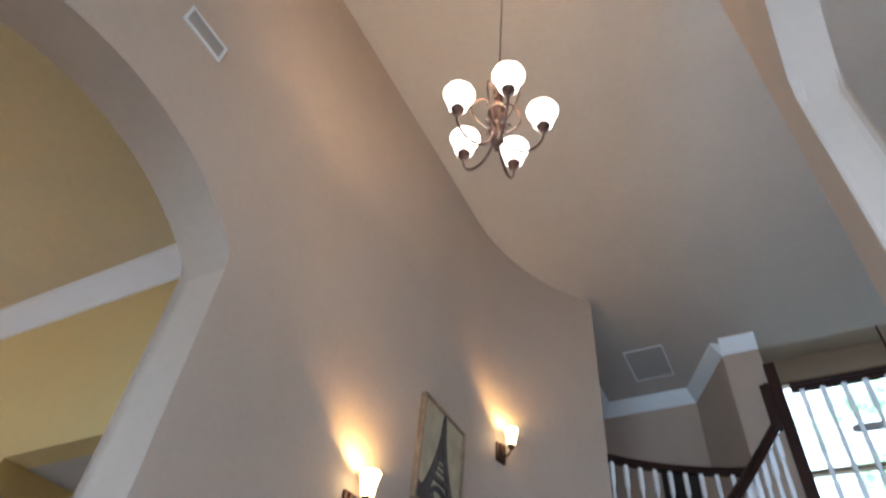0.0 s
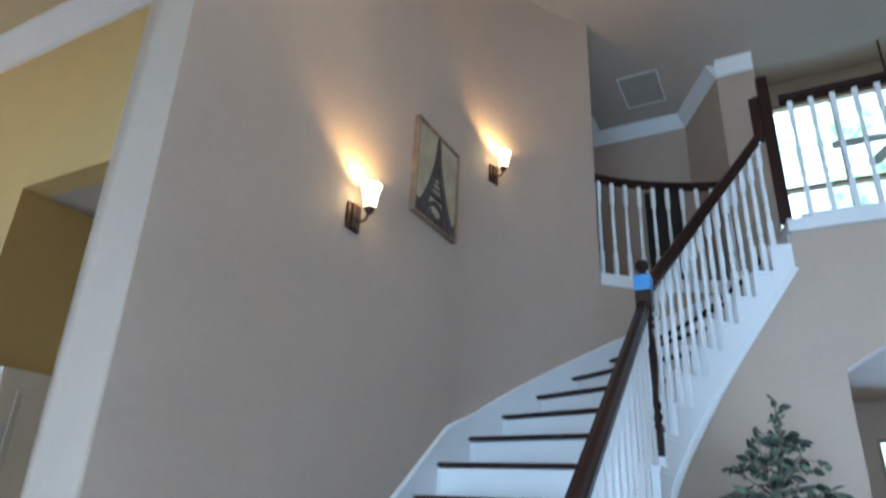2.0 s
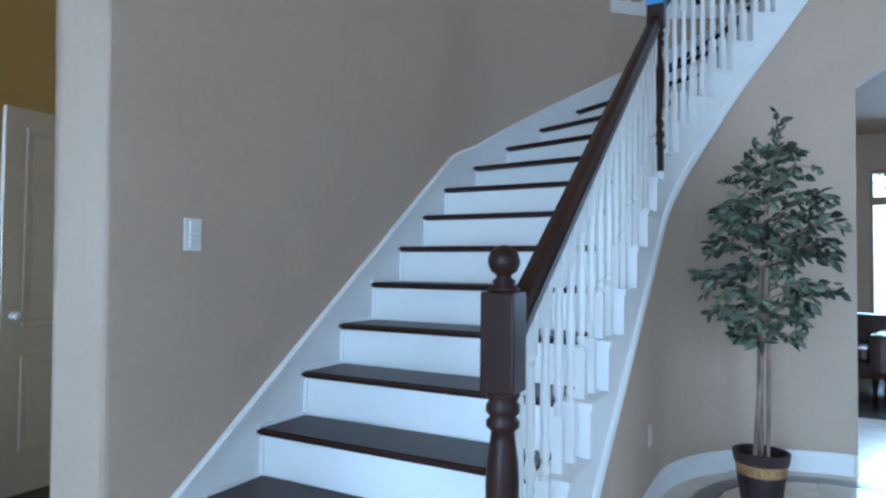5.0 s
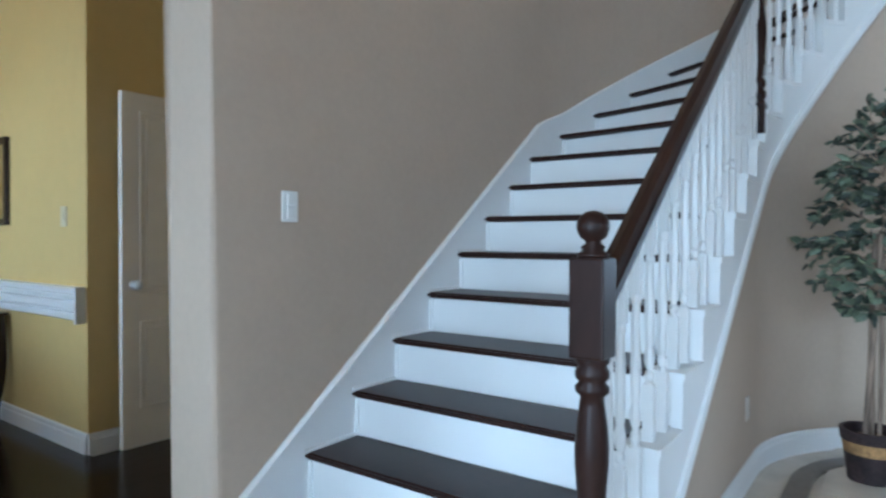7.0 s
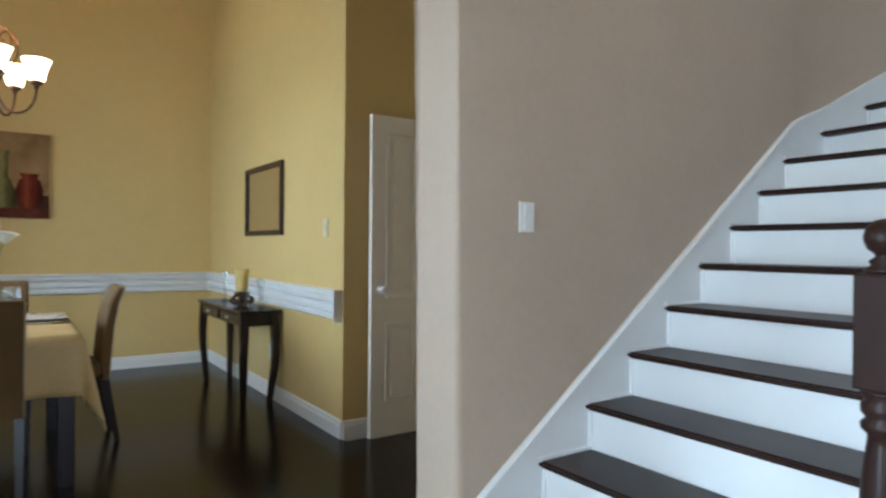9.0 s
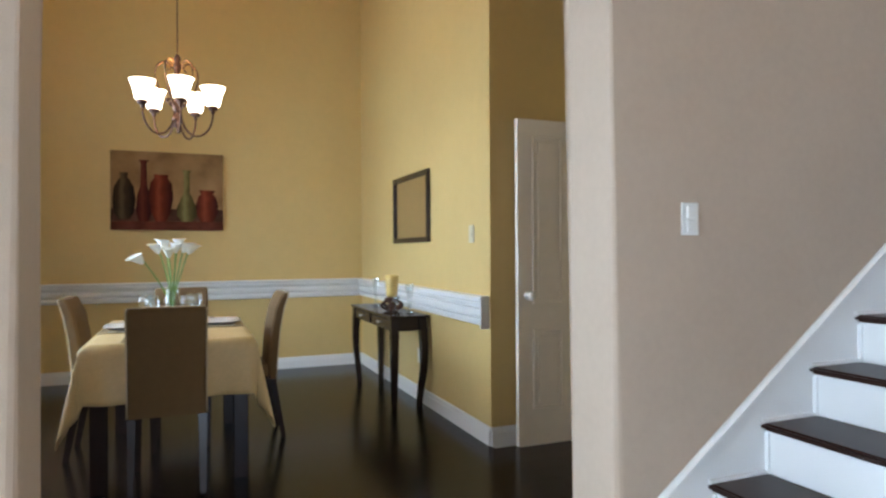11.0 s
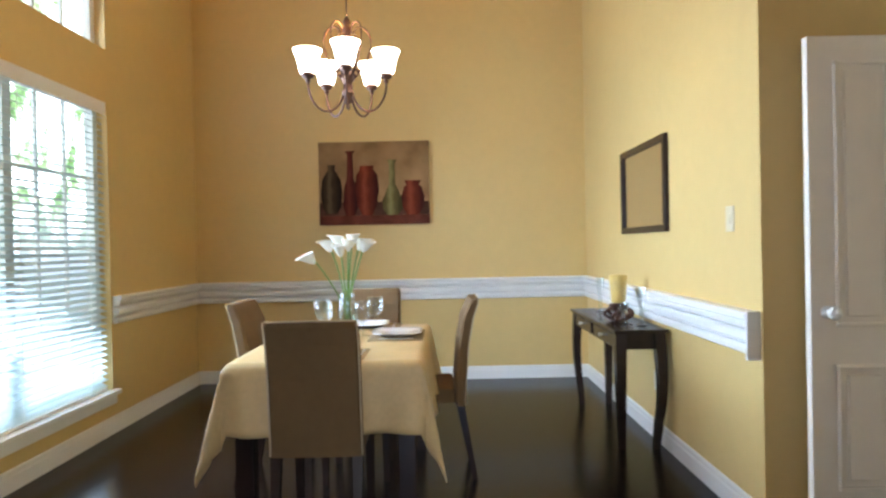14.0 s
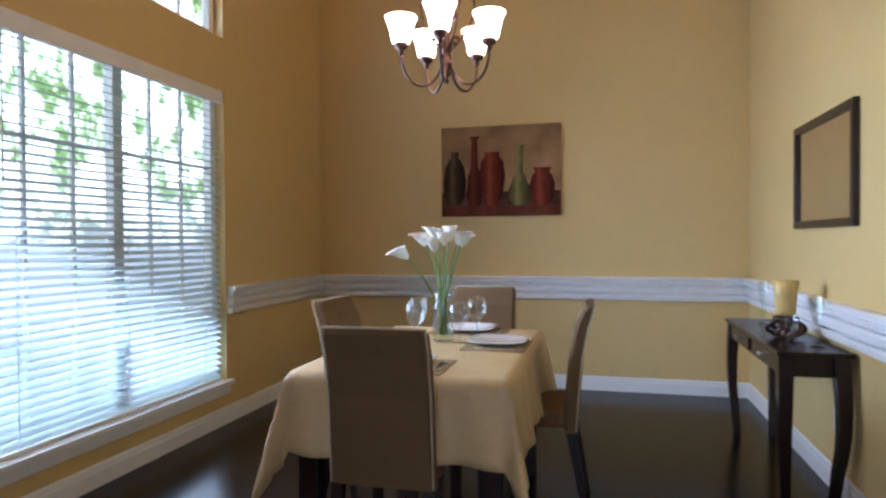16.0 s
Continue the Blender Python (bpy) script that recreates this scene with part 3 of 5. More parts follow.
base_run([(XW, YD), (XW, YP)])
base_run([(XW, YP), (XM, YP)])
base_run([(XM, YP), (XM, YH - 0.0)])
base_run([(XM - 0.0, YH), (2.6, YH)])
base_run([inner_at(s, RI - 0.03) for s in steps_between(2.4, 19.15, 64)])
base_run([(XG - 0.03, CY), (XG - 0.03, AY1)])
# chair rail: two mouldings on a flat board
RAILP = [(0, 0.735), (0.022, 0.735), (0.034, 0.744), (0.036, 0.766), (0.030, 0.776), (0.004, 0.778), (0.004, 0.790), (0.034, 0.792), (0.044, 0.802), (0.044, 0.830), (0.034, 0.840), (0.005, 0.842), (0.005, 0.854), (0.040, 0.856), (0.048, 0.866), (0.050, 0.882), (0.040, 0.886), (0.040, 0.892), (0.062, 0.896), (0.064, 0.914), (0.056, 0.922), (0, 0.922)]
for pts in ([(XW, WY1 + 0.02), (XW, YP)], [(XW, YP), (XM, YP)], [(XM, YP), (XM, YH + 0.03)], [(XW, YD), (XW, WY0 - 0.02)]):
    structure("trim_chair_rail", sweep([(x, y, 0) for x, y in pts], RAILP), WHITE, "white moulded chair rail", "trim")
structure("trim_rail_end", box(XM - 0.060, XM + 0.001, YH + 0.014, YH + 0.030, 0.722, 0.926, 0.006), WHITE, "white end block of the chair rail", "trim")
CROWN = [(0, -0.20), (0.012, -0.20), (0.02, -0.17), (0.05, -0.13), (0.10, -0.06), (0.12, -0.03), (0.12, 0), (0, 0)]
for pts in ([(XW, YD), (XW, YP)], [(XW, YP), (XM, YP)], [(XM, YP), (XM, YD)]):
    structure("trim_crown", sweep([(x, y, CEIL_D) for x, y in pts], CROWN), WHITE, "white crown moulding", "trim")
for pts in ([(7.2, 1.75), (7.2, 0.62)], [(7.2, 0.62), (6.35, 0.17)], [(6.35, 0.17), (6.35, -0.2)], [(5.2, 1.75), (7.2, 1.75)]):
    structure("trim_crown_upper", sweep([(x, y, CEIL_F) for x, y in pts], [(a * 0.85, b * 0.85) for a, b in CROWN]), WHITE, "white crown moulding of the upper hall", "trim")


# ---- dining window ----
def build_window(name, y0, y1, z0, z1, cols, rows, mid):
    w = tagged(new(name), "white framed window with a grid of panes", "window", "", "structure")
    x = XW - 0.10
    f = 0.05
    for a, b, c, d in ((y0, y0 + f, z0, z1), (y1 - f, y1, z0, z1), (y0 + f, y1 - f, z0, z0 + f), (y0 + f, y1 - f, z1 - f, z1)):
        part("window_frame", box(x - 0.03, x + 0.03, a, b, c, d, 0.003), WHITE, w)
    if mid:
        m = (y0 + y1) / 2
        part("mullion", box(x - 0.03, x + 0.03, m - 0.035, m + 0.035, z0 + f, z1 - f, 0.003), WHITE, w)
    for i in range(1, cols):
        y = y0 + f + (y1 - y0 - 2 * f) * i / cols
        if not (mid and i * 2 == cols):
            part("muntin", box(x - 0.01, x + 0.01, y - 0.01, y + 0.01, z0 + f, z1 - f), WHITE, w)
    for i in range(1, rows):
        z = z0 + f + (z1 - z0 - 2 * f) * i / rows
        part("muntin", box(x - 0.009, x + 0.009, y0 + f, y1 - f, z - 0.01, z + 0.01), WHITE, w)
    g = part("pane", box(x - 0.004, x + 0.004, y0 + f, y1 - f, z0 + f, z1 - f), GLASS, w, "clear glass pane")
    g.visible_shadow = False
    return w


build_window("window_1", WY0, WY1, WZ0, WZ1, 6, 4, True)
build_window("window_2", WY0, WY1, WZ2, WZ3, 6, 3, False)
structure("window_sill", box(XW - 0.13, XW + 0.045, WY0 - 0.035, WY1 + 0.035, WZ0 - 0.012, WZ0 + 0.018, 0.005), WHITE, "white painted window sill", "sill")
structure("trim_sill_apron", box(XW + 0.002, XW + 0.02, WY0 - 0.02, WY1 + 0.02, WZ0 - 0.075, WZ0 - 0.013, 0.004), WHITE, "white painted apron under the sill", "trim")


def build_blind():
    e = thing("window_blind", "white horizontal slat blind, lowered and open", "blind")
    y0, y1 = WY0 + 0.03, WY1 - 0.035
    x = XW - 0.038
    part("head_rail", box(x - 0.03, x + 0.03, y0, y1, WZ1 - 0.055, WZ1 - 0.005, 0.003), WHITE, e)
    part("valance", box(x + 0.033, x + 0.045, y0 - 0.01, y1 + 0.01, WZ1 - 0.085, WZ1 + 0.0, 0.003), WHITE, e, "white valance")
    n = 44
    bm = bmesh.new()
    tilt = radians(-20)
    sec = [(-0.028, -0.0015), (0.0, 0.002), (0.028, -0.0015), (0.028, 0.001), (0.0, 0.0045), (-0.028, 0.001)]
    sec = [(a * math.cos(tilt) - b * math.sin(tilt), a * math.sin(tilt) + b * math.cos(tilt)) for a, b in sec]
    add_prism(bm, sec, y1 - y0, "y", y0)
    me = bpy.data.meshes.new("slat")
    bmesh.ops.recalc_face_normals(bm, faces=bm.faces)
    bm.to_mesh(me)
    bm.free()
    me.materials.append(BLIND)
    for i in range(n):
        ob = new("slat", me)
        ob.parent = e
        ob.matrix_local = pose(x, 0, WZ0 + 0.06 + (WZ1 - WZ0 - 0.16) * i / (n - 1), 0, random.uniform(-2, 2), 0)
    part("bottom_rail", box(x - 0.025, x + 0.025, y0, y1, WZ0 + 0.02, WZ0 + 0.04, 0.004), WHITE, e)
    for y in (y0 + 0.18, (y0 + y1) / 2, y1 - 0.18):
        part("ladder_cord", box(x + 0.026, x + 0.028, y - 0.002, y + 0.002, WZ0 + 0.03, WZ1 - 0.06), WHITE, e)
    part("tilt_wand", lathe([(0.004, WZ1 - 0.75), (0.004, WZ1 - 0.07)], 6, (x + 0.05, y0 + 0.1, 0)), WHITE, e)


build_blind()


# ---- doors ----
def build_door():
    e = thing("panel_door", "white painted panel door standing open by the wall", "door")
    x0, x1, y0, y1 = 1.828, 2.56, 3.555, 3.59
    DOORP = mat("warm_white_door_paint", (0.84, 0.77, 0.68), 0.4, grain=0.02, scale=10, bump=0.04)
    part("leaf", box(x0, x1, y0, y1, 0.0, 2.02, 0.004), DOORP, e)
    for z0, z1 in ((0.22, 0.72), (0.87, 1.92)):
        for a, b in ((x0 + 0.10, (x0 + x1) / 2 - 0.05), ((x0 + x1) / 2 + 0.05, x1 - 0.10)):
            bm = bmesh.new()
            for c in ((a, b, z0, z0 + 0.018), (a, b, z1 - 0.018, z1), (a, a + 0.018, z0 + 0.018, z1 - 0.018), (b - 0.018, b, z0 + 0.018, z1 - 0.018)):
                add_box(bm, c[0], c[1], y0 - 0.014, y0 + 0.001, c[2], c[3], 0.006)
            part("panel_moulding", bm, DOORP, e)
            part("panel", box(a + 0.04, b - 0.04, y0 - 0.010, y0 + 0.002, z0 + 0.04, z1 - 0.04, 0.007), DOORP, e)
    knob = part("knob", lathe([(0.026, 0), (0.027, 0.006), (0.012, 0.012), (0.011, 0.03), (0.024, 0.038), (0.028, 0.052), (0.022, 0.064), (0.0, 0.068)], 14), CHINA, e, "round white knob", True)
    knob.matrix_local = pose(x0 + 0.065, y0 - 0.001, 0.93, 90, 0, 0)


build_door()
bm = box(2.575, 2.66, YH - 0.10, YH - 0.012, -0.01, 2.12, 0.004)
structure("trim_door_casing", bm, WHITE, "white painted door casing", "trim")


# ---- switches, outlets, vents ----
ALMOND = mat("almond_outlet_plastic", (0.50, 0.44, 0.38), 0.4, grain=0.01)


def build_switch(name, label, m, w=0.075, h=0.115, toggles=2, finish=PLASTIC):
    e = thing(name, label, "light switch")
    e.matrix_world = m
    part("plate", box(-w / 2, w / 2, -0.007, 0.0, -h / 2, h / 2, 0.003), finish, e)
    for i in range(toggles):
        z = (i - (toggles - 1) / 2) * 0.05
        part("rocker", box(-0.016, 0.016, -0.012, -0.005, z - 0.021, z + 0.021, 0.003), finish, e)
    return e


build_switch("light_switch", "white double light switch on the taupe wall", pose(1.611, YS - 0.001, 1.314))
IVORY = mat("ivory_switch_plastic", (0.66, 0.58, 0.42), 0.35, grain=0.01)
build_switch("wall_switch", "ivory light switch on the gold wall", pose(XM - 0.001, 3.92, 1.318, 0, 0, -90), 0.075, 0.115, 1, IVORY)
tx, ty = inner_at(8.6, RI - 0.031)
build_switch("wall_outlet", "beige wall outlet low on the taupe wall", pose(tx, ty, 0.377), 0.07, 0.115, 2, ALMOND)
build_switch("wall_outlet", "white wall outlet below the console table", pose(XM - 0.001, 4.95, 0.36, 0, 0, -90), 0.07, 0.115, 2)


def build_grille(name, label, m, w, h, n):
    e = thing(name, label, "vent")
    e.matrix_world = m
    part("backing", box(-w / 2 + 0.01, w / 2 - 0.01, -0.004, 0, -h / 2 + 0.01, h / 2 - 0.01), STEEL_GREY, e)
    bm = bmesh.new()
    for c in ((-w / 2, w / 2, -h / 2, -h / 2 + 0.015), (-w / 2, w / 2, h / 2 - 0.015, h / 2), (-w / 2, -w / 2 + 0.015, -h / 2 + 0.015, h / 2 - 0.015), (w / 2 - 0.015, w / 2, -h / 2 + 0.015, h / 2 - 0.015)):
        add_box(bm, c[0], c[1], -0.012, 0.0, c[2], c[3], 0.002)
    part("frame", bm, WHITE, e)
    for i in range(n):
        x = -w / 2 + 0.02 + (w - 0.04) * (i + 0.5) / n
        part("slat", box(x - 0.003, x + 0.003, -0.010, -0.004, -h / 2 + 0.016, h / 2 - 0.016), STEEL_GREY, e)


build_grille("air_vent", "grey slatted air vent high on the wall", pose(0.618, YS - 0.001, 4.402), 0.25, 0.125, 14)
build_grille("ceiling_vent", "grey air return grille in the upper ceiling", pose(6.45, 0.98, CEIL_F - 0.001, 90, 0, 0), 0.62, 0.45, 16)


# ---- lamps ----
def shade_profile(r, h):
    return [(0.30 * r, 0.0), (0.52 * r, 0.02 * h), (0.60 * r, 0.15 * h), (0.68 * r, 0.45 * h), (0.82 * r, 0.75 * h), (1.0 * r, h), (0.96 * r, h), (0.78 * r, 0.75 * h), (0.62 * r, 0.4 * h), (0.5 * r, 0.08 * h), (0.0, 0.06 * h)]


def build_chandelier(name, label, at, turn, top):
    e = thing(name, label, "chandelier", at, turn)
    R = 0.212
    part("column", lathe([(0.0, -0.125), (0.014, -0.12), (0.020, -0.105), (0.012, -0.09), (0.030, -0.075), (0.034, -0.06), (0.020, -0.045), (0.014, -0.03), (0.030, 0.0), (0.036, 0.03), (0.022, 0.06), (0.012, 0.09),
                          (0.030, 0.13), (0.05, 0.15), (0.05, 0.165), (0.02, 0.18), (0.012, 0.22), (0.022, 0.25), (0.026, 0.27), (0.014, 0.295), (0.024, 0.31), (0.016, 0.33), (0.006, 0.345), (0.0, 0.35)], 14), BRONZE, e, "", True)
    part("finial", lathe([(0.0, -0.155), (0.009, -0.148), (0.011, -0.138), (0.004, -0.124)], 10), BRONZE, e, "", True)
    for i in range(5):
        t = 2 * math.pi * i / 5
        cx, cy = math.cos(t), math.sin(t)
        pts = []
        for u in steps_between(0, 1, 18):
            a = math.pi * u
            rr = 0.02 + (R - 0.02) * (1 - math.cos(a)) / 2
            zz = -0.02 * (1 - u) - 0.145 * math.sin(a) - 0.025 * u
            pts.append((rr * cx, rr * cy, zz))
        part("arm", sweep(pts, circle_section(0.0065, 8)), BRONZE, e, "", True)
        curl = [((0.035 + 0.020 * math.cos(3.6 * math.pi * u) * (1 - 0.6 * u)) * cx * 1.2, (0.035 + 0.020 * math.cos(3.6 * math.pi * u) * (1 - 0.6 * u)) * cy * 1.2, 0.04 + 0.022 * math.sin(3.6 * math.pi * u) * (1 - 0.6 * u)) for u in steps_between(0, 1, 18)]
        part("curl", sweep(curl, circle_section(0.004, 6), Vector((-cy, cx, 0))), BRONZE, e, "", True)
        # scroll above the column
        bow = [(0.020, 0.0), (0.048, 0.03), (0.082, 0.075), (0.112, 0.13), (0.130, 0.185), (0.133, 0.225), (0.122, 0.265), (0.098, 0.290), (0.070, 0.296), (0.048, 0.284), (0.038, 0.264), (0.044, 0.246), (0.058, 0.242)]
        pts = [(rr * math.cos(t + 0.63), rr * math.sin(t + 0.63), zz) for rr, zz in bow]
        part("scroll", sweep(pts, circle_section(0.005, 6)), BRONZE, e, "", True)
        part("cup", lathe([(0.006, -0.03), (0.014, -0.02), (0.010, -0.008), (0.028, 0.0), (0.034, 0.018), (0.030, 0.024), (0.0, 0.024)], 12, (R * cx, R * cy, 0)), BRONZE, e, "", True)
        part("shade", lathe(shade_profile(0.075, 0.120), 20, (R * cx, R * cy, 0.022)), SHADE, e, "lit frosted glass bell shade", True)
    part("ring", sweep([(0.017 * math.cos(a), 0, 0.366 + 0.021 * math.sin(a)) for a in steps_between(0, 2 * math.pi, 16)], circle_section(0.003, 6), Vector((0, 1, 0))), BRONZE, e, "", True)
    part("rod", lathe([(0.004, 0.386), (0.004, top - at[2] - 0.03)], 8), BRONZE, e)
    part("canopy", lathe([(0.062, top - at[2] - 0.001), (0.06, top - at[2] - 0.012), (0.03, top - at[2] - 0.03), (0.0, top - at[2] - 0.035)], 16), BRONZE, e, "", True)
    return e


build_chandelier("chandelier", "bronze five-arm chandelier with lit bell shades", (-0.107, 4.418, 2.105), -84, CEIL_D)
build_chandelier("chandelier", "bronze five-arm foyer chandelier with lit shades", (1.50, 0.725, 4.07), 1, CEIL_F)


def build_sconce(at, rz):
    e = thing("wall_sconce", "bronze wall sconce with lit amber glass shade", "wall lamp", at, rz, "sconces on the stair wall")
    part("backplate", box(-0.055, 0.055, -0.018, 0.0, -0.075, 0.075, 0.006), BRONZE, e)
    part("rib", box(-0.028, 0.028, -0.03, -0.018, -0.07, 0.07, 0.004), BRONZE, e)
    part("arm", sweep([(0, -0.025, -0.01), (0, -0.05, -0.035), (0, -0.085, -0.03), (0, -0.105, 0.0), (0, -0.107, 0.03)], circle_section(0.007, 8)), BRONZE, e, "", True)
    part("cup", lathe([(0.010, 0.0), (0.026, 0.02), (0.030, 0.04), (0.0, 0.042)], 12, (0, -0.107, 0.0)), BRONZE, e, "", True)
    part("shade", lathe([(0.028, 0.0), (0.034, 0.01), (0.040, 0.06), (0.048, 0.10), (0.056, 0.125), (0.053, 0.125), (0.044, 0.10), (0.036, 0.06), (0.0, 0.012)], 18, (0, -0.107, 0.042)), SHADE2, e, "lit amber glass shade", True)
    return e


SX, SY = 4.10, CY + math.sqrt(RO ** 2 - (4.10 - CX) ** 2)
build_sconce((2.43, YS - 0.001, 2.83), 0)
build_sconce((SX, SY - 0.004, 3.94), -13)


# ---- pictures ----
def build_tower_picture():
    e = thing("tower_picture", "framed relief picture of an iron lattice tower", "picture", (3.266, YS - 0.002, 3.471))
    w, h = 0.29, 0.345
    pale = mat("aged_canvas", (0.44, 0.36, 0.23), 0.8, grain=0.12, scale=8, bump=0.2)
    iron = mat("dark_tower_relief", (0.055, 0.040, 0.036), 0.6, grain=0.4, scale=40, bump=0.5)
    wood = mat("weathered_frame_wood", (0.22, 0.15, 0.09), 0.6, grain=0.25, scale=16)
    part("panel", box(-w + 0.012, w - 0.012, -0.02, 0, -h + 0.012, h - 0.012), pale, e)
    for c in ((-w, w, -h, -h + 0.014), (-w, w, h - 0.014, h), (-w, -w + 0.014, -h + 0.014, h - 0.014), (w - 0.014, w, -h + 0.014, h - 0.014)):
        part("frame_bar", box(c[0], c[1], -0.04, 0.0, c[2], c[3], 0.003), wood, e, "weathered wooden frame")
    bm = bmesh.new()
    def side(z):
        u = (z + 0.335) / 0.66
        return 0.262 * (1 - u) ** 1.9 + 0.014
    for sgn in (-1, 1):
        zs = steps_between(-0.335, 0.30, 14)
        out = [(sgn * side(z), z) for z in zs]
        inn = [(sgn * max(0.0, side(z) - 0.05 - 0.12 * max(0, -z)), z) for z in zs]
        add_prism(bm, out + inn[::-1] if sgn > 0 else inn + out[::-1], 0.012, "y", -0.034)
    add_prism(bm, [(-0.006, 0.28), (0.006, 0.28), (0.002, 0.338), (-0.002, 0.338)], 0.012, "y", -0.034)
    part("tower", bm, iron, e, "dark iron tower relief")
    for z, hw, hh in ((-0.13, 0.115, 0.014), (0.02, 0.055, 0.01), (0.22, 0.022, 0.008)):
        part("platform", box(-hw, hw, -0.038, -0.018, z - hh, z + hh, 0.002), iron, e)
    bm = bmesh.new()
    n = 14
    outer_ = [(0.15 * math.cos(math.pi * i / n), -0.335 + 0.17 * math.sin(math.pi * i / n)) for i in range(n + 1)]
    inner_ = [(0.12 * math.cos(math.pi * i / n), -0.335 + 0.135 * math.sin(math.pi * i / n)) for i in range(n + 1)]
    add_prism(bm, outer_ + inner_[::-1], 0.012, "y", -0.032)
    part("arch", bm, iron, e)
    bm = bmesh.new()
    rs = random.Random(3)
    sky = [(-w + 0.015 + (2 * w - 0.03) * i / 26, -0.315 + rs.uniform(0.0, 0.05) + 0.07 * abs(i / 13 - 1) ** 0.5) for i in range(27)]
    add_prism(bm, [(-w + 0.015, -h + 0.015)] + sky + [(w - 0.015, -h + 0.015)], 0.008, "y", -0.027)
    part("foreground", bm, mat("dark_painted_trees", (0.07, 0.05, 0.04), 0.7, grain=0.4, scale=30), e, "dark painted trees below the tower")
    for i in range(9):
        z = -0.11 + i * 0.04
        part("brace", box(-side(z), side(z), -0.031, -0.021, z - 0.004, z + 0.004), iron, e)


build_tower_picture()


def build_canvas():
    x0, x1, z0, z1 = -0.735, 0.268, 1.423, 2.176
    e = thing("canvas_picture", "still life canvas of red and green vases", "picture", ((x0 + x1) / 2, YP - 0.001, (z0 + z1) / 2))
    w, h = (x1 - x0) / 2, (z1 - z0) / 2
    back = mat("painted_ochre_ground", (0.40, 0.22, 0.09), 0.6, grain=0.28, scale=4, tint=(0.47, 0.29, 0.14), bump=0.15, spec=0.08)
    shelf = mat("painted_russet_shelf", (0.10, 0.028, 0.018), 0.6, grain=0.3, scale=9, spec=0.08)
    dark = mat("painted_dark_band", (0.05, 0.02, 0.018), 0.6, grain=0.5, scale=6, tint=(0.14, 0.06, 0.04), spec=0.08)
    part("canvas", box(-w, w, -0.035, 0, -h, h, 0.004), back, e)
    part("painted_table", box(-w + 0.001, w - 0.001, -0.0365, -0.03, -h + 0.001, -h + 0.085), shelf, e)
    part("painted_shade", box(-w + 0.001, w - 0.001, -0.0362, -0.03, -h + 0.086, -h + 0.205), dark, e)
    def glaze(name, dark, body, light, half):
        """Brushed paint that turns from a dark rim to a bright flank, as the painter shaded it."""
        m = mat(name, body, 0.6, grain=0.25, scale=18, spec=0.08)
        nt = m.node_tree
        co, sep, rng = nt.nodes["Texture Coordinate"], nt.nodes.new("ShaderNodeSeparateXYZ"), nt.nodes.new("ShaderNodeMapRange")
        rng.inputs["From Min"].default_value, rng.inputs["From Max"].default_value = -half, half
        wob = nt.nodes.new("ShaderNodeTexNoise")
        wob.inputs["Scale"].default_value = 14
        add = nt.nodes.new("ShaderNodeMath")
        add.operation, add.inputs[1].default_value = "MULTIPLY_ADD", 0.25
        ramp = nt.nodes.new("ShaderNodeValToRGB")
        el = ramp.color_ramp.elements
        el[0].position, el[0].color = 0.10, (*dark, 1)
        el[1].position, el[1].color = 1.05, (*dark, 1)
        for p, c in ((0.36, body), (0.52, light), (0.70, body)):
            el.new(p).color = (*c, 1)
        nt.links.new(co.outputs["Object"], sep.inputs[0])
        nt.links.new(co.outputs["Object"], wob.inputs["Vector"])
        nt.links.new(sep.outputs["X"], rng.inputs["Value"])
        nt.links.new(wob.outputs["Fac"], add.inputs[0])
        nt.links.new(rng.outputs[0], add.inputs[2])
        nt.links.new(add.outputs[0], ramp.inputs["Fac"])
        nt.links.new(ramp.outputs["Color"], nt.nodes["Principled BSDF"].inputs["Base Color"])
        return m

    red = glaze("painted_red_vase", (0.045, 0.010, 0.008), (0.13, 0.022, 0.012), (0.25, 0.055, 0.028), 0.115)
    maroon = glaze("painted_maroon_vase", (0.035, 0.010, 0.010), (0.085, 0.016, 0.012), (0.13, 0.03, 0.02), 0.07)
    green = glaze("painted_green_vase", (0.05, 0.040, 0.016), (0.12, 0.10, 0.035), (0.24, 0.22, 0.09), 0.10)
    brown = glaze("painted_brown_jar", (0.016, 0.010, 0.008), (0.045, 0.028, 0.017), (0.11, 0.075, 0.04), 0.10)

    def flat(cx, prof, m, depth, name):
        """A painted outline, smoothed between the given widths."""
        fine = []
        for (r0, z0), (r1, z1) in zip(prof, prof[1:]):
            for u in (0.0, 0.25, 0.5, 0.75):
                w = u * u * (3 - 2 * u)
                fine.append((r0 + (r1 - r0) * (0.5 * u + 0.5 * w), z0 + (z1 - z0) * u))
        fine.append(prof[-1])
        ob = part(name, prism([(r, z) for r, z in fine] + [(-r, z) for r, z in fine[::-1]], 0.0012, "y", -0.0355 - depth), m, e)
        ob.location.x = cx
    b = -h + 0.085
    flat(-0.385, [(0.05, b + 0.02), (0.085, b + 0.08), (0.10, b + 0.20), (0.085, b + 0.32), (0.05, b + 0.39), (0.03, b + 0.41), (0.035, b + 0.46)], brown, 0.0016, "painted_jar")
    flat(-0.215, [(0.045, b), (0.07, b + 0.10), (0.06, b + 0.24), (0.03, b + 0.34), (0.025, b + 0.55), (0.045, b + 0.585)], maroon, 0.0018, "painted_bottle")
    flat(-0.065, [(0.05, b), (0.09, b + 0.10), (0.11, b + 0.24), (0.097, b + 0.36), (0.06, b + 0.42), (0.065, b + 0.45)], red, 0.0024, "painted_vase")
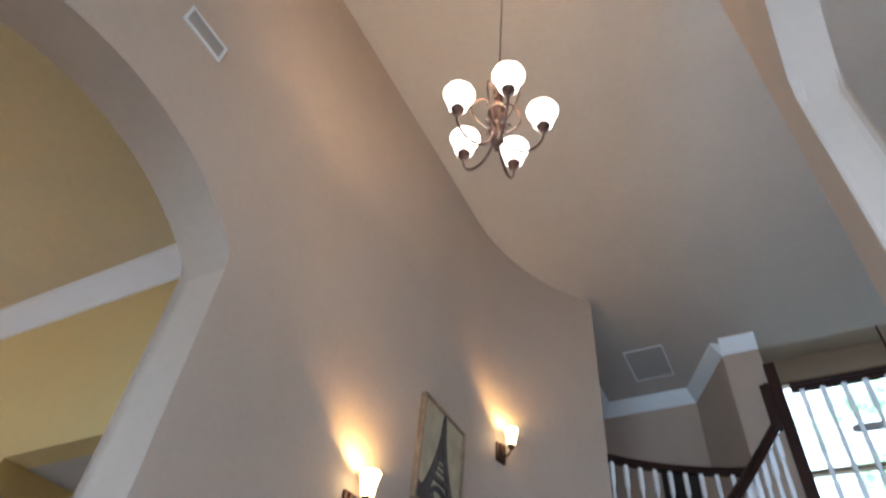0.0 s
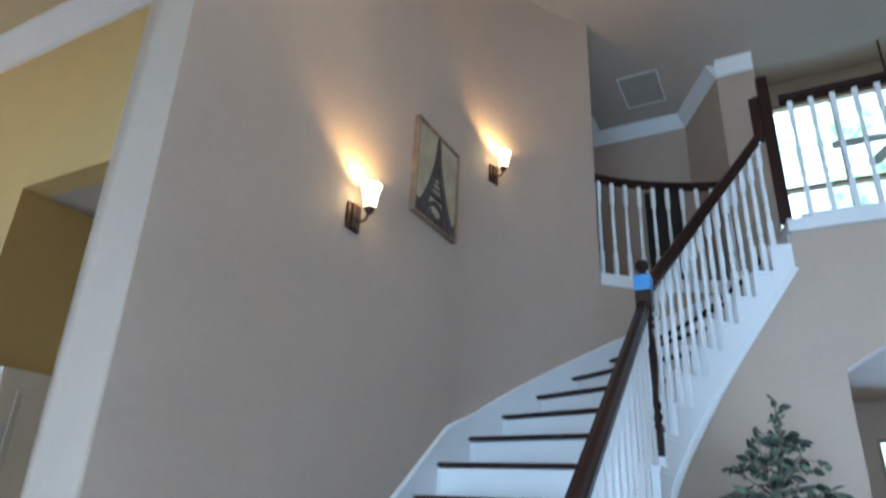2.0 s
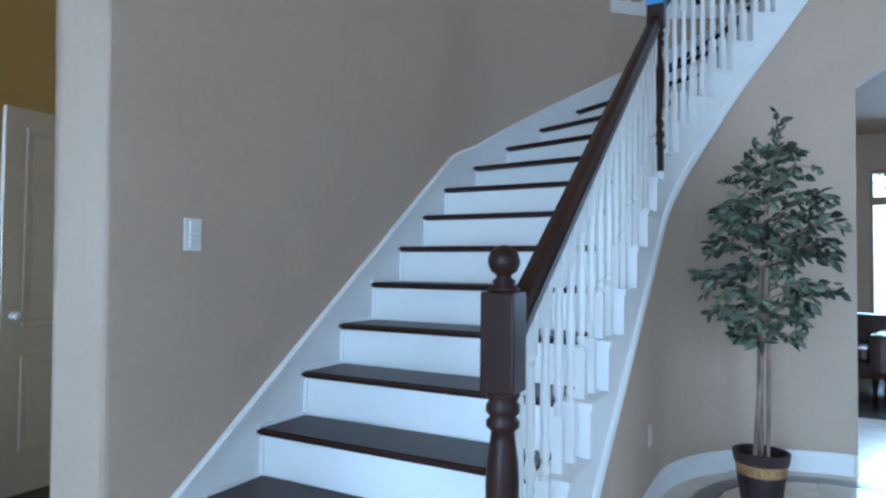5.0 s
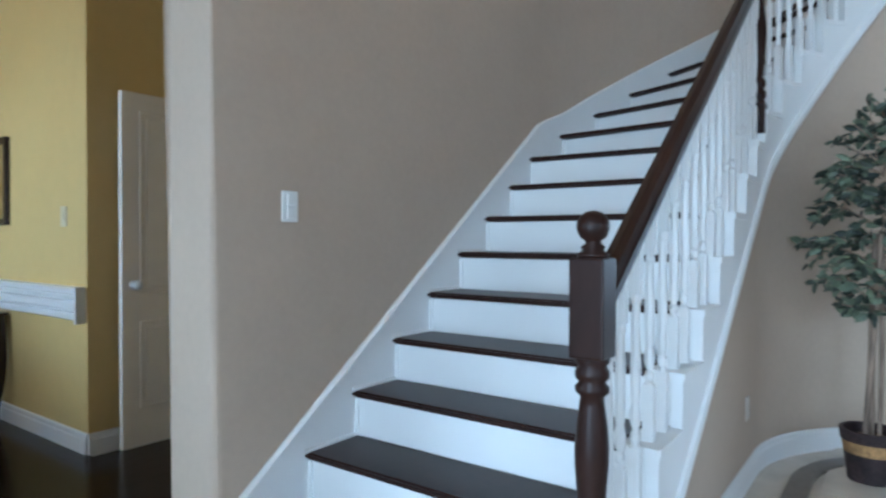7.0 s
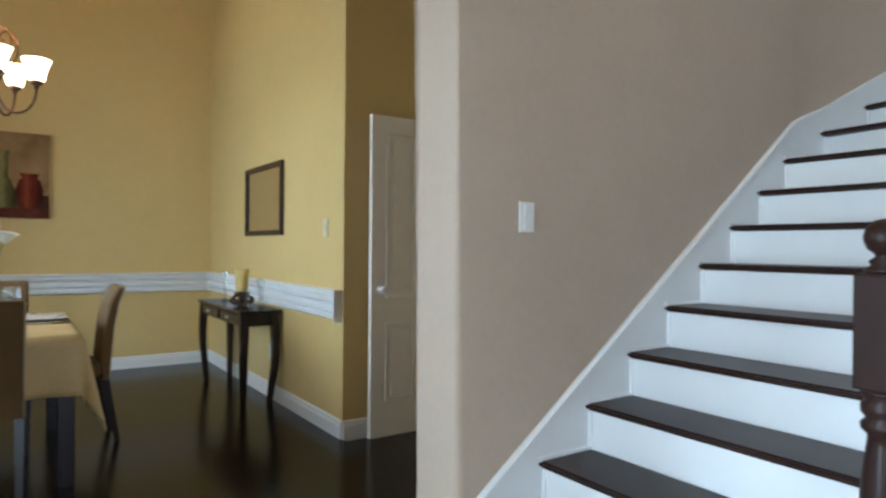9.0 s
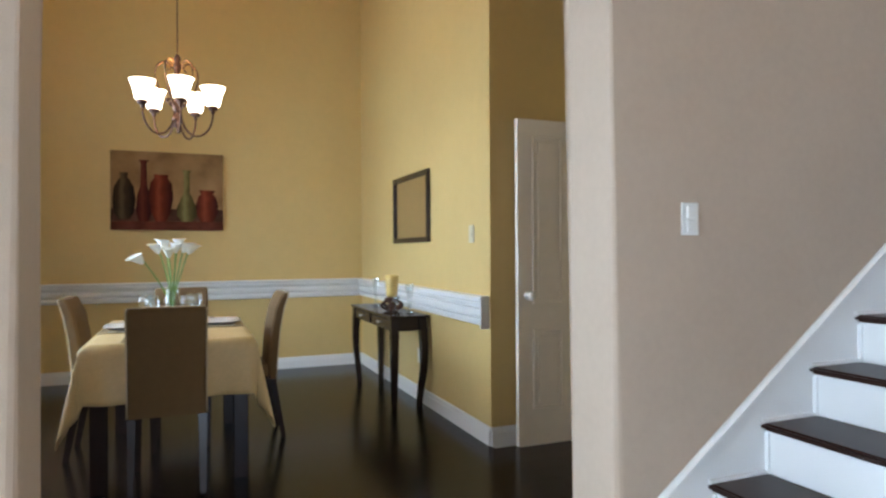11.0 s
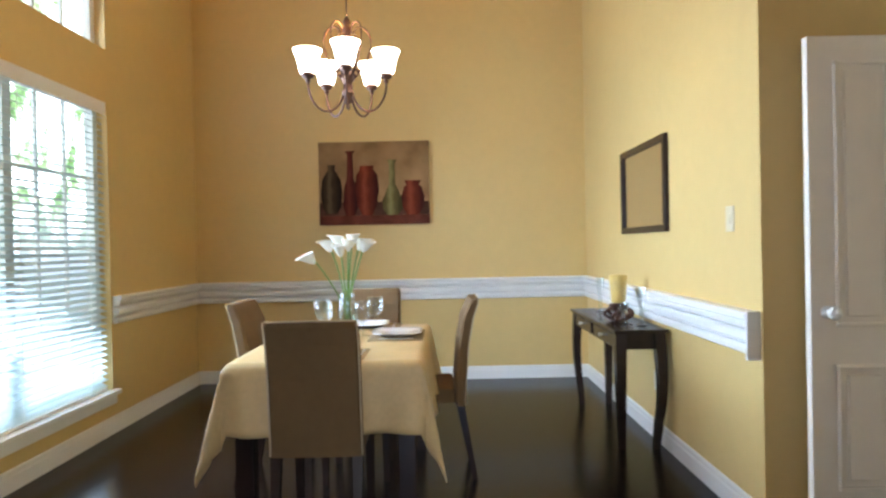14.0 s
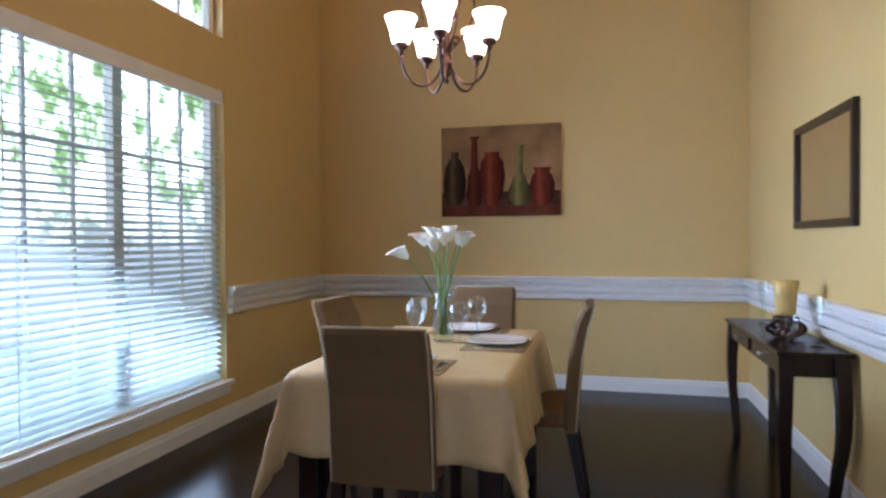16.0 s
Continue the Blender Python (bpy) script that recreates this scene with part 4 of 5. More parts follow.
    flat(0.165, [(0.05, b), (0.088, b + 0.06), (0.092, b + 0.13), (0.055, b + 0.22), (0.028, b + 0.28), (0.026, b + 0.46), (0.04, b + 0.50)], green, 0.0018, "painted_vase")
    flat(0.35, [(0.06, b), (0.095, b + 0.08), (0.105, b + 0.16), (0.08, b + 0.25), (0.056, b + 0.27), (0.075, b + 0.31)], red, 0.003, "painted_urn")


build_canvas()


def build_mirror():
    y0, y1, z0, z1 = 4.69, 5.583, 1.277, 1.848
    e = thing("wall_mirror", "rectangular wall mirror in a dark wooden frame", "mirror", (XM - 0.001, (y0 + y1) / 2, (z0 + z1) / 2), -90)
    w, h, f = (y1 - y0) / 2, (z1 - z0) / 2, 0.042
    for c in ((-w, w, -h, -h + f), (-w, w, h - f, h), (-w, -w + f, -h + f, h - f), (w - f, w, -h + f, h - f)):
        part("frame_bar", box(c[0], c[1], -0.028, 0, c[2], c[3], 0.006), ESPRESSO, e)
    part("glass", box(-w + f, w - f, -0.012, -0.002, -h + f, h - f), MIRROR, e, "silvered mirror glass")


build_mirror()


# ---- dining furniture ----
TZ = 0.745


def build_table():
    e = thing("dining_table", "espresso wooden dining table under a cloth", "table", (-0.125, 4.295, 0))
    part("tabletop", box(-0.39, 0.39, -0.62, 0.62, TZ - 0.035, TZ - 0.004, 0.004), ESPRESSO, e)
    for sx in (-1, 1):
        for sy in (-1, 1):
            x, y = sx * 0.34, sy * 0.57
            part("leg", box(x - 0.038, x + 0.038, y - 0.038, y + 0.038, -0.012, TZ - 0.036, 0.004), ESPRESSO, e)
        part("apron", box(sx * 0.34 - 0.012, sx * 0.34 + 0.012, -0.53, 0.53, TZ - 0.12, TZ - 0.036), ESPRESSO, e)
    for sy in (-1, 1):
        part("apron", box(-0.30, 0.30, sy * 0.57 - 0.012, sy * 0.57 + 0.012, TZ - 0.12, TZ - 0.036), ESPRESSO, e)


build_table()


def build_cloth():
    """A square cloth draped over the table, with corner points that hang lower."""
    bm = bmesh.new()
    a, b, drop = 0.405, 0.62, 0.29
    nx, ny = 52, 68
    grid = {}
    W, H = a + drop, b + drop
    for i in range(nx + 1):
        for j in range(ny + 1):
            u, v = -W + 2 * W * i / nx, -H + 2 * H * j / ny
            ox, oy = max(0, abs(u) - a), max(0, abs(v) - b)
            x, y = max(-a, min(a, u)), max(-b, min(b, v))
            sx, sy = (1 if u > 0 else -1), (1 if v > 0 else -1)
            z = TZ
            if ox or oy:
                if ox and oy:
                    # the corner falls as a cone of folds
                    d = math.hypot(ox, oy)
                    t = math.atan2(oy, ox)
                    out = 0.035 * d / drop + 0.17 * d * math.sin(2 * t) ** 4 + 0.025 * math.sin(8 * t) * d / drop
                    z = TZ - d * 1.15
                    x += sx * (out * math.cos(t) + 0.012)
                    y += sy * (out * math.sin(t) + 0.012)
                else:
                    d = ox + oy
                    s = y if ox else x
                    ripple = (0.018 * math.sin(s * 15 + sx) + 0.010 * math.sin(s * 29 + 2 * sy)) * d / drop
                    out = 0.012 + 0.03 * d / drop + ripple
                    z = TZ - d
                    if ox:
                        x += sx * out
                    else:
                        y += sy * out
            else:
                z += 0.0015 * math.sin(u * 23) * math.sin(v * 19)
            grid[i, j] = bm.verts.new((x, y, z))
    for i in range(nx):
        for j in range(ny):
            bm.faces.new((grid[i, j], grid[i + 1, j], grid[i + 1, j + 1], grid[i, j + 1]))
    ob = obj("tablecloth", bm, CLOTH, None, "", True)
    ob.location = (-0.125, 4.295, 0.001)
    m = ob.modifiers.new("thick", "SOLIDIFY")
    m.thickness, m.offset = 0.002, 1
    tagged(ob, "gold damask tablecloth draped over the table", "tablecloth")


build_cloth()


def chair_back():
    """An upholstered back: a slab that leans back and curves, covered down below the seat."""
    bm = bmesh.new()
    prof = [(0.385, -0.205, 0.05), (0.50, -0.208, 0.06), (0.70, -0.226, 0.06), (0.84, -0.252, 0.06), (0.915, -0.282, 0.05), (0.938, -0.290, 0.035)]
    rings = []
    for z, y, th in prof:
        w = 0.185 if z > 0.45 else 0.192
        w2 = w - (0.008 if z > 0.93 else 0)
        ring = []
        for px, py in ((-w2, -th / 2 + 0.012), (-w2 + 0.012, -th / 2), (0, -th / 2 - 0.004), (w2 - 0.012, -th / 2), (w2, -th / 2 + 0.012), (w2, th / 2 - 0.012), (w2 - 0.012, th / 2), (0, th / 2 + 0.006), (-w2 + 0.012, th / 2), (-w2, th / 2 - 0.012)):
            ring.append(bm.verts.new((px, y + py, z)))
        rings.append(ring)
    n = len(rings[0])
    for p, q in zip(rings, rings[1:]):
        for i in range(n):
            bm.faces.new((p[i], p[(i + 1) % n], q[(i + 1) % n], q[i]))
    bm.faces.new(rings[0][::-1])
    bm.faces.new(rings[-1])
    return bm


def build_chair(at, rz, label):
    e = thing("dining_chair", label, "chair", at, rz, "chairs round the dining table")
    part("backrest", chair_back(), TAN, e)
    part("seat", box(-0.192, 0.192, -0.176, 0.22, 0.40, 0.485, 0.022), TAN, e)
    for s in (-1, 1):
        pts = [(s * 0.184, y - th / 2 + 0.004, z) for z, y, th in ((0.39, -0.205, 0.05), (0.50, -0.208, 0.06), (0.70, -0.226, 0.06), (0.84, -0.252, 0.06), (0.915, -0.282, 0.05), (0.935, -0.290, 0.04))]
        part("piping", sweep(pts, circle_section(0.004, 6), Vector((0, 1, 0.01))), PIPING, e, "pale piping along the edge", True)
    part("piping", sweep([(-0.178, -0.309, 0.939), (0.178, -0.309, 0.939)], circle_section(0.004, 6)), PIPING, e, "pale piping along the edge", True)
    for sx in (-1, 1):
        for sy, y0, y1 in ((-1, -0.200, -0.275), (1, 0.19, 0.19)):
            bm = bmesh.new()
            x = sx * 0.165
            lo = [bm.verts.new((x + a * 0.014, y1 + b * 0.014, -0.012)) for a, b in ((-1, -1), (1, -1), (1, 1), (-1, 1))]
            hi = [bm.verts.new((x + a * 0.021, y0 + b * 0.021, 0.405)) for a, b in ((-1, -1), (1, -1), (1, 1), (-1, 1))]
            bm.faces.new(lo[::-1])
            bm.faces.new(hi)
            for i in range(4):
                bm.faces.new((lo[i], lo[(i + 1) % 4], hi[(i + 1) % 4], hi[i]))
            part("leg", bm, ESPRESSO, e, "tapered espresso wooden leg")
    return e


build_chair((-0.143, 3.815, 0), 0, "tan upholstered dining chair with dark wooden legs")
build_chair((0.25, 4.52, 0), 91, "tan upholstered dining chair beside the wall side")
build_chair((-0.43, 4.48, 0), -92, "tan upholstered dining chair beside the window side")
build_chair((-0.10, 5.04, 0), 180, "tan upholstered dining chair by the end wall")


def build_console():
    x0, x1, y0, y1, h = 1.355, 1.67, 4.68, 5.93, 0.715
    e = thing("console_table", "espresso wooden console table with curved legs", "table", ((x0 + x1) / 2, (y0 + y1) / 2, 0))
    w, d = (x1 - x0) / 2, (y1 - y0) / 2
    part("tabletop", box(-w, w, -d, d, h - 0.022, h, 0.006), ESPRESSO, e)
    for a, b, c, f in ((-w + 0.03, -w + 0.05, -d + 0.09, d - 0.09), (w - 0.05, w - 0.03, -d + 0.09, d - 0.09), (-w + 0.07, w - 0.07, -d + 0.05, -d + 0.07), (-w + 0.07, w - 0.07, d - 0.07, d - 0.05)):
        part("apron", box(a, b, c, f, h - 0.12, h - 0.023), ESPRESSO, e)
    for y in (-d / 2 + 0.03, d / 2 - 0.03):
        dr = part("drawer_front", box(-w + 0.018, -w + 0.03, y - 0.24, y + 0.24, h - 0.108, h - 0.035, 0.003), ESPRESSO, e)
        k = part("knob", lathe([(0.006, 0), (0.006, 0.012), (0.013, 0.018), (0.011, 0.026), (0.0, 0.028)], 10), METAL, dr, "small metal knob", True)
        k.matrix_local = pose(-w + 0.018, y, h - 0.07, 0, -90, 0)
    for sx in (-1, 1):
        for sy in (-1, 1):
            pts = []
            for u in steps_between(0, 1, 12):
                z = h - 0.023 - (h - 0.011) * u
                bow = 0.028 * math.sin(math.pi * min(1, u * 1.3)) - 0.045 * max(0, u - 0.55) ** 1.5 * 3
                off = -bow + 0.0
                pts.append((sx * (w - 0.045 - off * 0.3), sy * (d - 0.055 - off), z, 0.033 - 0.014 * u))
            bm = bmesh.new()
            rings = [[bm.verts.new((px + a * r, py + b * r, pz)) for a, b in ((-1, -1), (1, -1), (1, 1), (-1, 1))] for px, py, pz, r in pts]
            for p, q in zip(rings, rings[1:]):
                for i in range(4):
                    bm.faces.new((p[i], p[(i + 1) % 4], q[(i + 1) % 4], q[i]))
            bm.faces.new(rings[0])
            bm.faces.new(rings[-1][::-1])
            part("leg", bm, ESPRESSO, e, "curved espresso wooden leg")


build_console()
CZ = 0.715


def build_hurricane():
    e = thing("candle_holder", "amber glass candle holder on a dark scrolled stand", "candle holder", (1.50, 5.11, CZ))
    part("glass_cup", lathe([(0.0, 0.118), (0.043, 0.118), (0.047, 0.135), (0.052, 0.22), (0.060, 0.295), (0.056, 0.295), (0.048, 0.22), (0.0, 0.15)], 20), AMBER, e, "amber glass cup", True)
    part("tray", lathe([(0.04, 0.09), (0.060, 0.096), (0.062, 0.110), (0.0, 0.117)], 18), BRONZE, e, "", True)
    part("hub", lathe([(0.0, 0.0), (0.05, 0.004), (0.03, 0.02), (0.022, 0.05), (0.034, 0.075), (0.04, 0.092), (0.0, 0.094)], 14), BRONZE, e, "", True)
    for i in range(6):
        t = math.pi / 3 * i + 0.5
        pts = [((0.035 + 0.055 * math.sin(u * 3.1)) * math.cos(t + u), (0.035 + 0.055 * math.sin(u * 3.1)) * math.sin(t + u), 0.009 + 0.085 * u) for u in steps_between(0, 1, 8)]
        part("scroll_foot", sweep(pts, circle_section(0.011, 6)), BRONZE, e, "", True)


build_hurricane()


def build_crystal(at, h):
    e = thing("crystal_candlestick", "clear crystal candlestick on the console table", "candlestick", at)
    part("stick", lathe([(0.032, 0), (0.034, 0.008), (0.012, 0.02), (0.016, 0.05), (0.010, 0.06), (0.018, 0.085), (0.012, 0.1), (0.03, h - 0.06), (0.034, h), (0.03, h), (0.024, h - 0.05), (0.0, h - 0.058)], 12), GLASS, e)


build_crystal((1.53, 5.70, CZ), 0.25)
build_crystal((1.57, 4.86, CZ), 0.23)
build_crystal((1.49, 4.97, CZ), 0.13)


# ---- table setting ----
def build_vase():
    e = thing("flower_vase", "clear glass vase of white calla lilies", "vase", (-0.14, 4.46, TZ + 0.004))
    part("vase", lathe([(0.0, 0), (0.045, 0.0), (0.052, 0.01), (0.055, 0.08), (0.050, 0.16), (0.038, 0.20), (0.045, 0.235), (0.042, 0.235), (0.034, 0.20), (0.046, 0.155), (0.050, 0.08), (0.0, 0.015)], 20), GLASS, e, "clear glass vase", True)
    part("water", lathe([(0.0, 0.016), (0.048, 0.02), (0.049, 0.08), (0.046, 0.13), (0.0, 0.13)], 18), clear_glass("water", (0.93, 0.97, 0.9)), e, "", True)
    heads = [(-0.165, -0.03, 0.405, 52), (-0.078, -0.03, 0.465, 34), (-0.018, -0.07, 0.440, 36), (0.028, 0.01, 0.488, 22), (0.092, -0.02, 0.462, 38), (-0.040, 0.04, 0.482, 20), (0.060, 0.04, 0.470, 30), (0.018, -0.05, 0.468, 30)]
    for i, (hx, hy, hz, lean) in enumerate(heads):
        bx, by = 0.02 * math.cos(i * 2.4), 0.02 * math.sin(i * 2.4)
        pts = []
        for u in steps_between(0, 1, 12):
            k = u ** 1.8
            pts.append((bx * (1 - u) * (1 - 2 * u) + hx * k, by * (1 - u) + hy * k, 0.03 + (hz - 0.03) * u))
        part("stem", sweep(pts, circle_section(0.0045, 6)), STEM, e, "", True)
        # a flared trumpet, cut back on one side to a point on the other
        bm = bmesh.new()
        rings = []
        for u in steps_between(0, 1, 7):
            ring = []
            for j in range(14):
                t = 2 * math.pi * j / 14
                flare = 0.006 + 0.031 * u ** 0.6 + 0.004 * u ** 4
                tip = 0.007 * u ** 3 * max(0, math.cos(t)) ** 2
                ring.append(bm.verts.new((0.98 * (flare * (1 + 0.10 * u * math.sin(3 * t + i)) * math.cos(t) * 1.1 + tip * 1.6), 0.98 * flare * math.sin(t), 0.096 * u + 0.024 * u * math.cos(t) - 0.022 * u ** 5)))
            rings.append(ring)
        for p, q in zip(rings, rings[1:]):
            for j in range(14):
                bm.faces.new((p[j], p[(j + 1) % 14], q[(j + 1) % 14], q[j]))
        fl = part("petal", bm, PETAL, e, "white calla lily flower", True)
        fl.matrix_local = pose(hx, hy, hz - 0.014, 0, 0, math.degrees(math.atan2(hy - 0.07, hx * 0.9))) @ pose(0, 0, 0, 0, lean, 0)


build_vase()


def build_goblet(at):
    e = thing("wine_glass", "clear stemmed wine glass on the tablecloth", "glass", at, 0, "wine glasses on the table")
    part("bowl", lathe([(0.036, 0), (0.035, 0.003), (0.005, 0.008), (0.004, 0.065), (0.012, 0.075), (0.040, 0.105), (0.049, 0.14), (0.042, 0.19), (0.040, 0.19), (0.047, 0.14), (0.038, 0.108), (0.0, 0.08)], 18), GLASS, e, "", True)


for gx, gy in ((-0.25, 4.37), (-0.05, 4.40), (-0.01, 4.62), (-0.30, 4.58)):
    build_goblet((gx, gy, TZ + 0.004))


def build_setting(at, rz):
    m = thing("placemat", "tan woven placemat on the tablecloth", "placemat", at, rz, "placemats on the table")
    part("mat", box(-0.20, 0.20, -0.14, 0.14, 0.0, 0.004, 0.001), mat("woven_placemat", (0.34, 0.25, 0.13), 0.9, grain=0.15, scale=60, bump=0.4, bump_scale=200), m)
    base = pose(*at, 0, 0, rz)
    p = thing("dinner_plate", "square white china plate on a placemat", "plate", (0, 0, 0), 0, "plates on the table")
    p.matrix_world = base @ pose(0, 0.0, 0.004)
    bm = lathe([(0.0, 0.0), (0.07, 0.0), (0.11, 0.014), (0.132, 0.021), (0.131, 0.025), (0.108, 0.019), (0.068, 0.006), (0.0, 0.006)], 40)
    for v in bm.verts:
        a = math.atan2(v.co.y, v.co.x)
        k = (abs(math.cos(a)) ** 5 + abs(math.sin(a)) ** 5) ** -0.2
        v.co.x, v.co.y = v.co.x * k, v.co.y * k
    part("plate", bm, CHINA, p, "", True)
    for dx, wdt in ((0.155, 0.012), (0.178, 0.018), (-0.16, 0.02)):
        f = thing("cutlery", "polished steel cutlery beside a plate", "cutlery", (0, 0, 0), 0, "cutlery on the table")
        f.matrix_world = base @ pose(dx, 0, 0.005)
        part("shaft", box(-0.004, 0.004, -0.09, 0.03, 0, 0.004, 0.001), METAL, f)
        part("head", lathe([(0.0, 0.0), (wdt / 2, 0.001), (wdt / 2, 0.003), (0.0, 0.004)], 12, (0, 0.06, 0), (1, 2.6)), METAL, f)


build_setting((0.13, 4.42, TZ + 0.003), 90)
build_setting((-0.38, 4.34, TZ + 0.003), -90)
build_setting((-0.08, 4.79, TZ + 0.003), 180)
build_setting((-0.165, 3.85, TZ + 0.003), 0)


# ---- ficus ----
def build_ficus(cx, cy):
    pot = thing("basket_planter", "dark woven basket planter with a tan band", "planter", (cx, cy, -0.012))
    def rad(z):
        return 0.115 + 0.045 * z / 0.31
    for z0, z1, m, nm in ((0.0, 0.175, BASKET_DARK, "basket"), (0.175, 0.245, BASKET_TAN, "band"), (0.245, 0.31, BASKET_DARK, "rim")):
        prof = []
        n = max(2, int((z1 - z0) / 0.012))
        for z in steps_between(z0, z1, n * 2):
            prof.append((rad(z) + (0.003 if int(round((z - z0) / (z1 - z0) * n * 2)) % 2 else 0.0) + (0.006 if nm == "rim" else 0), z))
        prof += [(rad(z1) - 0.015, z1), (rad(z0) - 0.015, z0)]
        part(nm, lathe(prof, 28), m, pot)
    pot.scale = (0.84, 0.84, 0.86)
    part("moss", lathe([(0.0, 0.25), (0.08, 0.262), (0.138, 0.252)], 20), SOIL, pot, "dry moss in the basket", True)
    e = thing("ficus_tree", "artificial ficus tree with variegated green leaves", "plant", (cx, cy, 0.205))
    rs = random.Random(11)
    tops = []
    for i in range(3):
        pts = []
        ph = i * 2.1
        for u in steps_between(0, 1, 14):
            pts.append((0.035 * (1 - 0.5 * u) * math.cos(ph + 1.4 * u) + 0.012 * u, 0.035 * (1 - 0.5 * u) * math.sin(ph + 1.4 * u) - 0.024 * u, -0.03 + 1.05 * u))
        part("trunk", sweep(pts, circle_section(0.015 - 0.002 * i, 8)), BARK, e, "", True)
        tops.append(Vector(pts[-1]))
    leaf = bmesh.new()
    pale = bmesh.new()
    twig = bmesh.new()

    def add_leaf(at, d, size):
        bm = pale if rs.random() < 0.5 else leaf
        d = d.normalized()
        side = d.cross(Vector((rs.uniform(-1, 1), rs.uniform(-1, 1), rs.uniform(-0.2, 1)))).normalized()
        up = side.cross(d)
        w = size * 0.27
        p = [at, at + d * size * 0.3 + side * w - up * 0.004, at + d * size * 0.65 + side * w * 0.8 - up * 0.004, at + d * size - up * 0.01, at + d * size * 0.65 - side * w * 0.8 - up * 0.004, at + d * size * 0.3 - side * w - up * 0.004]
        mid = [at + d * size * 0.33 + up * 0.004, at + d * size * 0.66 + up * 0.002]
        v = [bm.verts.new(q) for q in p]
        m1, m2 = (bm.verts.new(q) for q in mid)
        for f in ((v[0], v[1], m1), (v[1], v[2], m2, m1), (v[2], v[3], m2), (v[3], v[4], m2), (v[4], v[5], m1, m2), (v[5], v[0], m1)):
            bm.faces.new(f)

    def spray(start, d, length, thick, sag):
        """A twig with leaves in turn on both sides; returns its points."""
        n = max(3, int(length / 0.034))
        pts, p = [start.copy()], start.copy()
        d = d.normalized()
        for i in range(n):
            d = (d + Vector((rs.uniform(-0.16, 0.16), rs.uniform(-0.16, 0.16), rs.uniform(-0.14, 0.10) - sag))).normalized()
            p = p + d * length / n
            pts.append(p.copy())
            if i == 0 and thick > 0.003:
                continue
            side = d.cross(Vector((0, 0, 1)))
            side = side.normalized() if side.length > 0.1 else Vector((math.cos(i * 2.4), math.sin(i * 2.4), 0))
            side = (side * (1 if i % 2 else -1) + Vector((rs.uniform(-0.5, 0.5), rs.uniform(-0.5, 0.5), rs.uniform(-1.1, 0.35)))).normalized()
            add_leaf(p + side * 0.012, side * 0.9 + d * rs.uniform(0.2, 0.7), rs.uniform(0.052, 0.080))
            if rs.random() < 0.7:
                add_leaf(p, d + Vector((rs.uniform(-0.8, 0.8), rs.uniform(-0.8, 0.8), rs.uniform(-0.8, 0.3))), rs.uniform(0.05, 0.08))
        add_sweep(twig, pts, circle_section(thick, 5))
        return pts

    lean = Vector((0.012, -0.024, 0))
    NB = 44
    for i in range(NB):
        h = i / (NB - 1)
        z = 0.61 + 1.02 * h
        t = i * 2.4 + rs.uniform(-0.3, 0.3)
        reach = 0.13 + 0.20 * math.sin(math.pi * min(1.0, 0.06 + 0.84 * h)) - 0.12 * max(0, h - 0.6) / 0.4
        reach *= rs.uniform(0.70, 0.98)
        start = lean * (z / 1.0) + Vector((0.02 * math.cos(t), 0.02 * math.sin(t), z))
        pts = spray(start, Vector((math.cos(t), math.sin(t), rs.uniform(0.15, 0.85) + 0.5 * h)), reach, 0.0045, 0.03)
        for k in range(4 if h < 0.72 else 1):
            q = pts[1 + rs.randrange(len(pts) - 1)]
            a = t + rs.choice((-1, 1)) * rs.uniform(0.5, 1.2)
            spray(q, Vector((math.cos(a), math.sin(a), rs.uniform(-0.35, 0.6))), reach * rs.uniform(0.4, 0.65), 0.0022, 0.06)
    top = lean * 1.45 + Vector((0, 0, 1.30))
    for dx, dy, h in ((0.0, 0.0, 0.56), (0.12, -0.16, 0.40), (-0.12, 0.14, 0.40), (0.04, 0.04, 0.48)):
        spray(top, Vector((dx, dy, 1.0)), h, 0.0032, -0.03)
    part("branchwork", twig, BARK, e)
    part("foliage", leaf, LEAF, e, "dark green leaves")
    part("pale_foliage", pale, LEAF_PALE, e, "pale edged leaves")


build_ficus(3.83, 0.15)


# ---- living room beyond the arch ----
def build_living_window():
    w = tagged(new("window_3"), "tall tan framed windows of the living room", "window", "", "structure")
    x = 9.66
    for y0, y1, z0, z1 in ((-3.4, -0.92, 0.36, 0.42), (-3.4, -0.92, 2.05, 2.15), (-3.4, -0.92, 2.45, 2.49), (-0.957, -0.92, 0.42, 2.05), (-2.42, -2.32, 0.42, 2.05), (-0.957, -0.92, 2.15, 2.45), (-2.42, -2.32, 2.15, 2.45),
                           (-0.74, -0.25, 0.36, 0.42), (-0.74, -0.25, 2.05, 2.15), (-0.74, -0.25, 2.45, 2.49), (-0.74, -0.707, 0.42, 2.05), (-3.4, -0.25, 4.6, 4.66), (-3.4, -0.25, 7.44, 7.5), (-3.4, -0.25, 6.0, 6.06), (-1.3, -1.24, 4.66, 7.44), (-2.4, -2.34, 4.66, 7.44)):
        part("window_frame", box(x - 0.06, x + 0.06, y0, y1, z0, z1, 0.006), TANFRAME, w)
    return w


build_living_window()


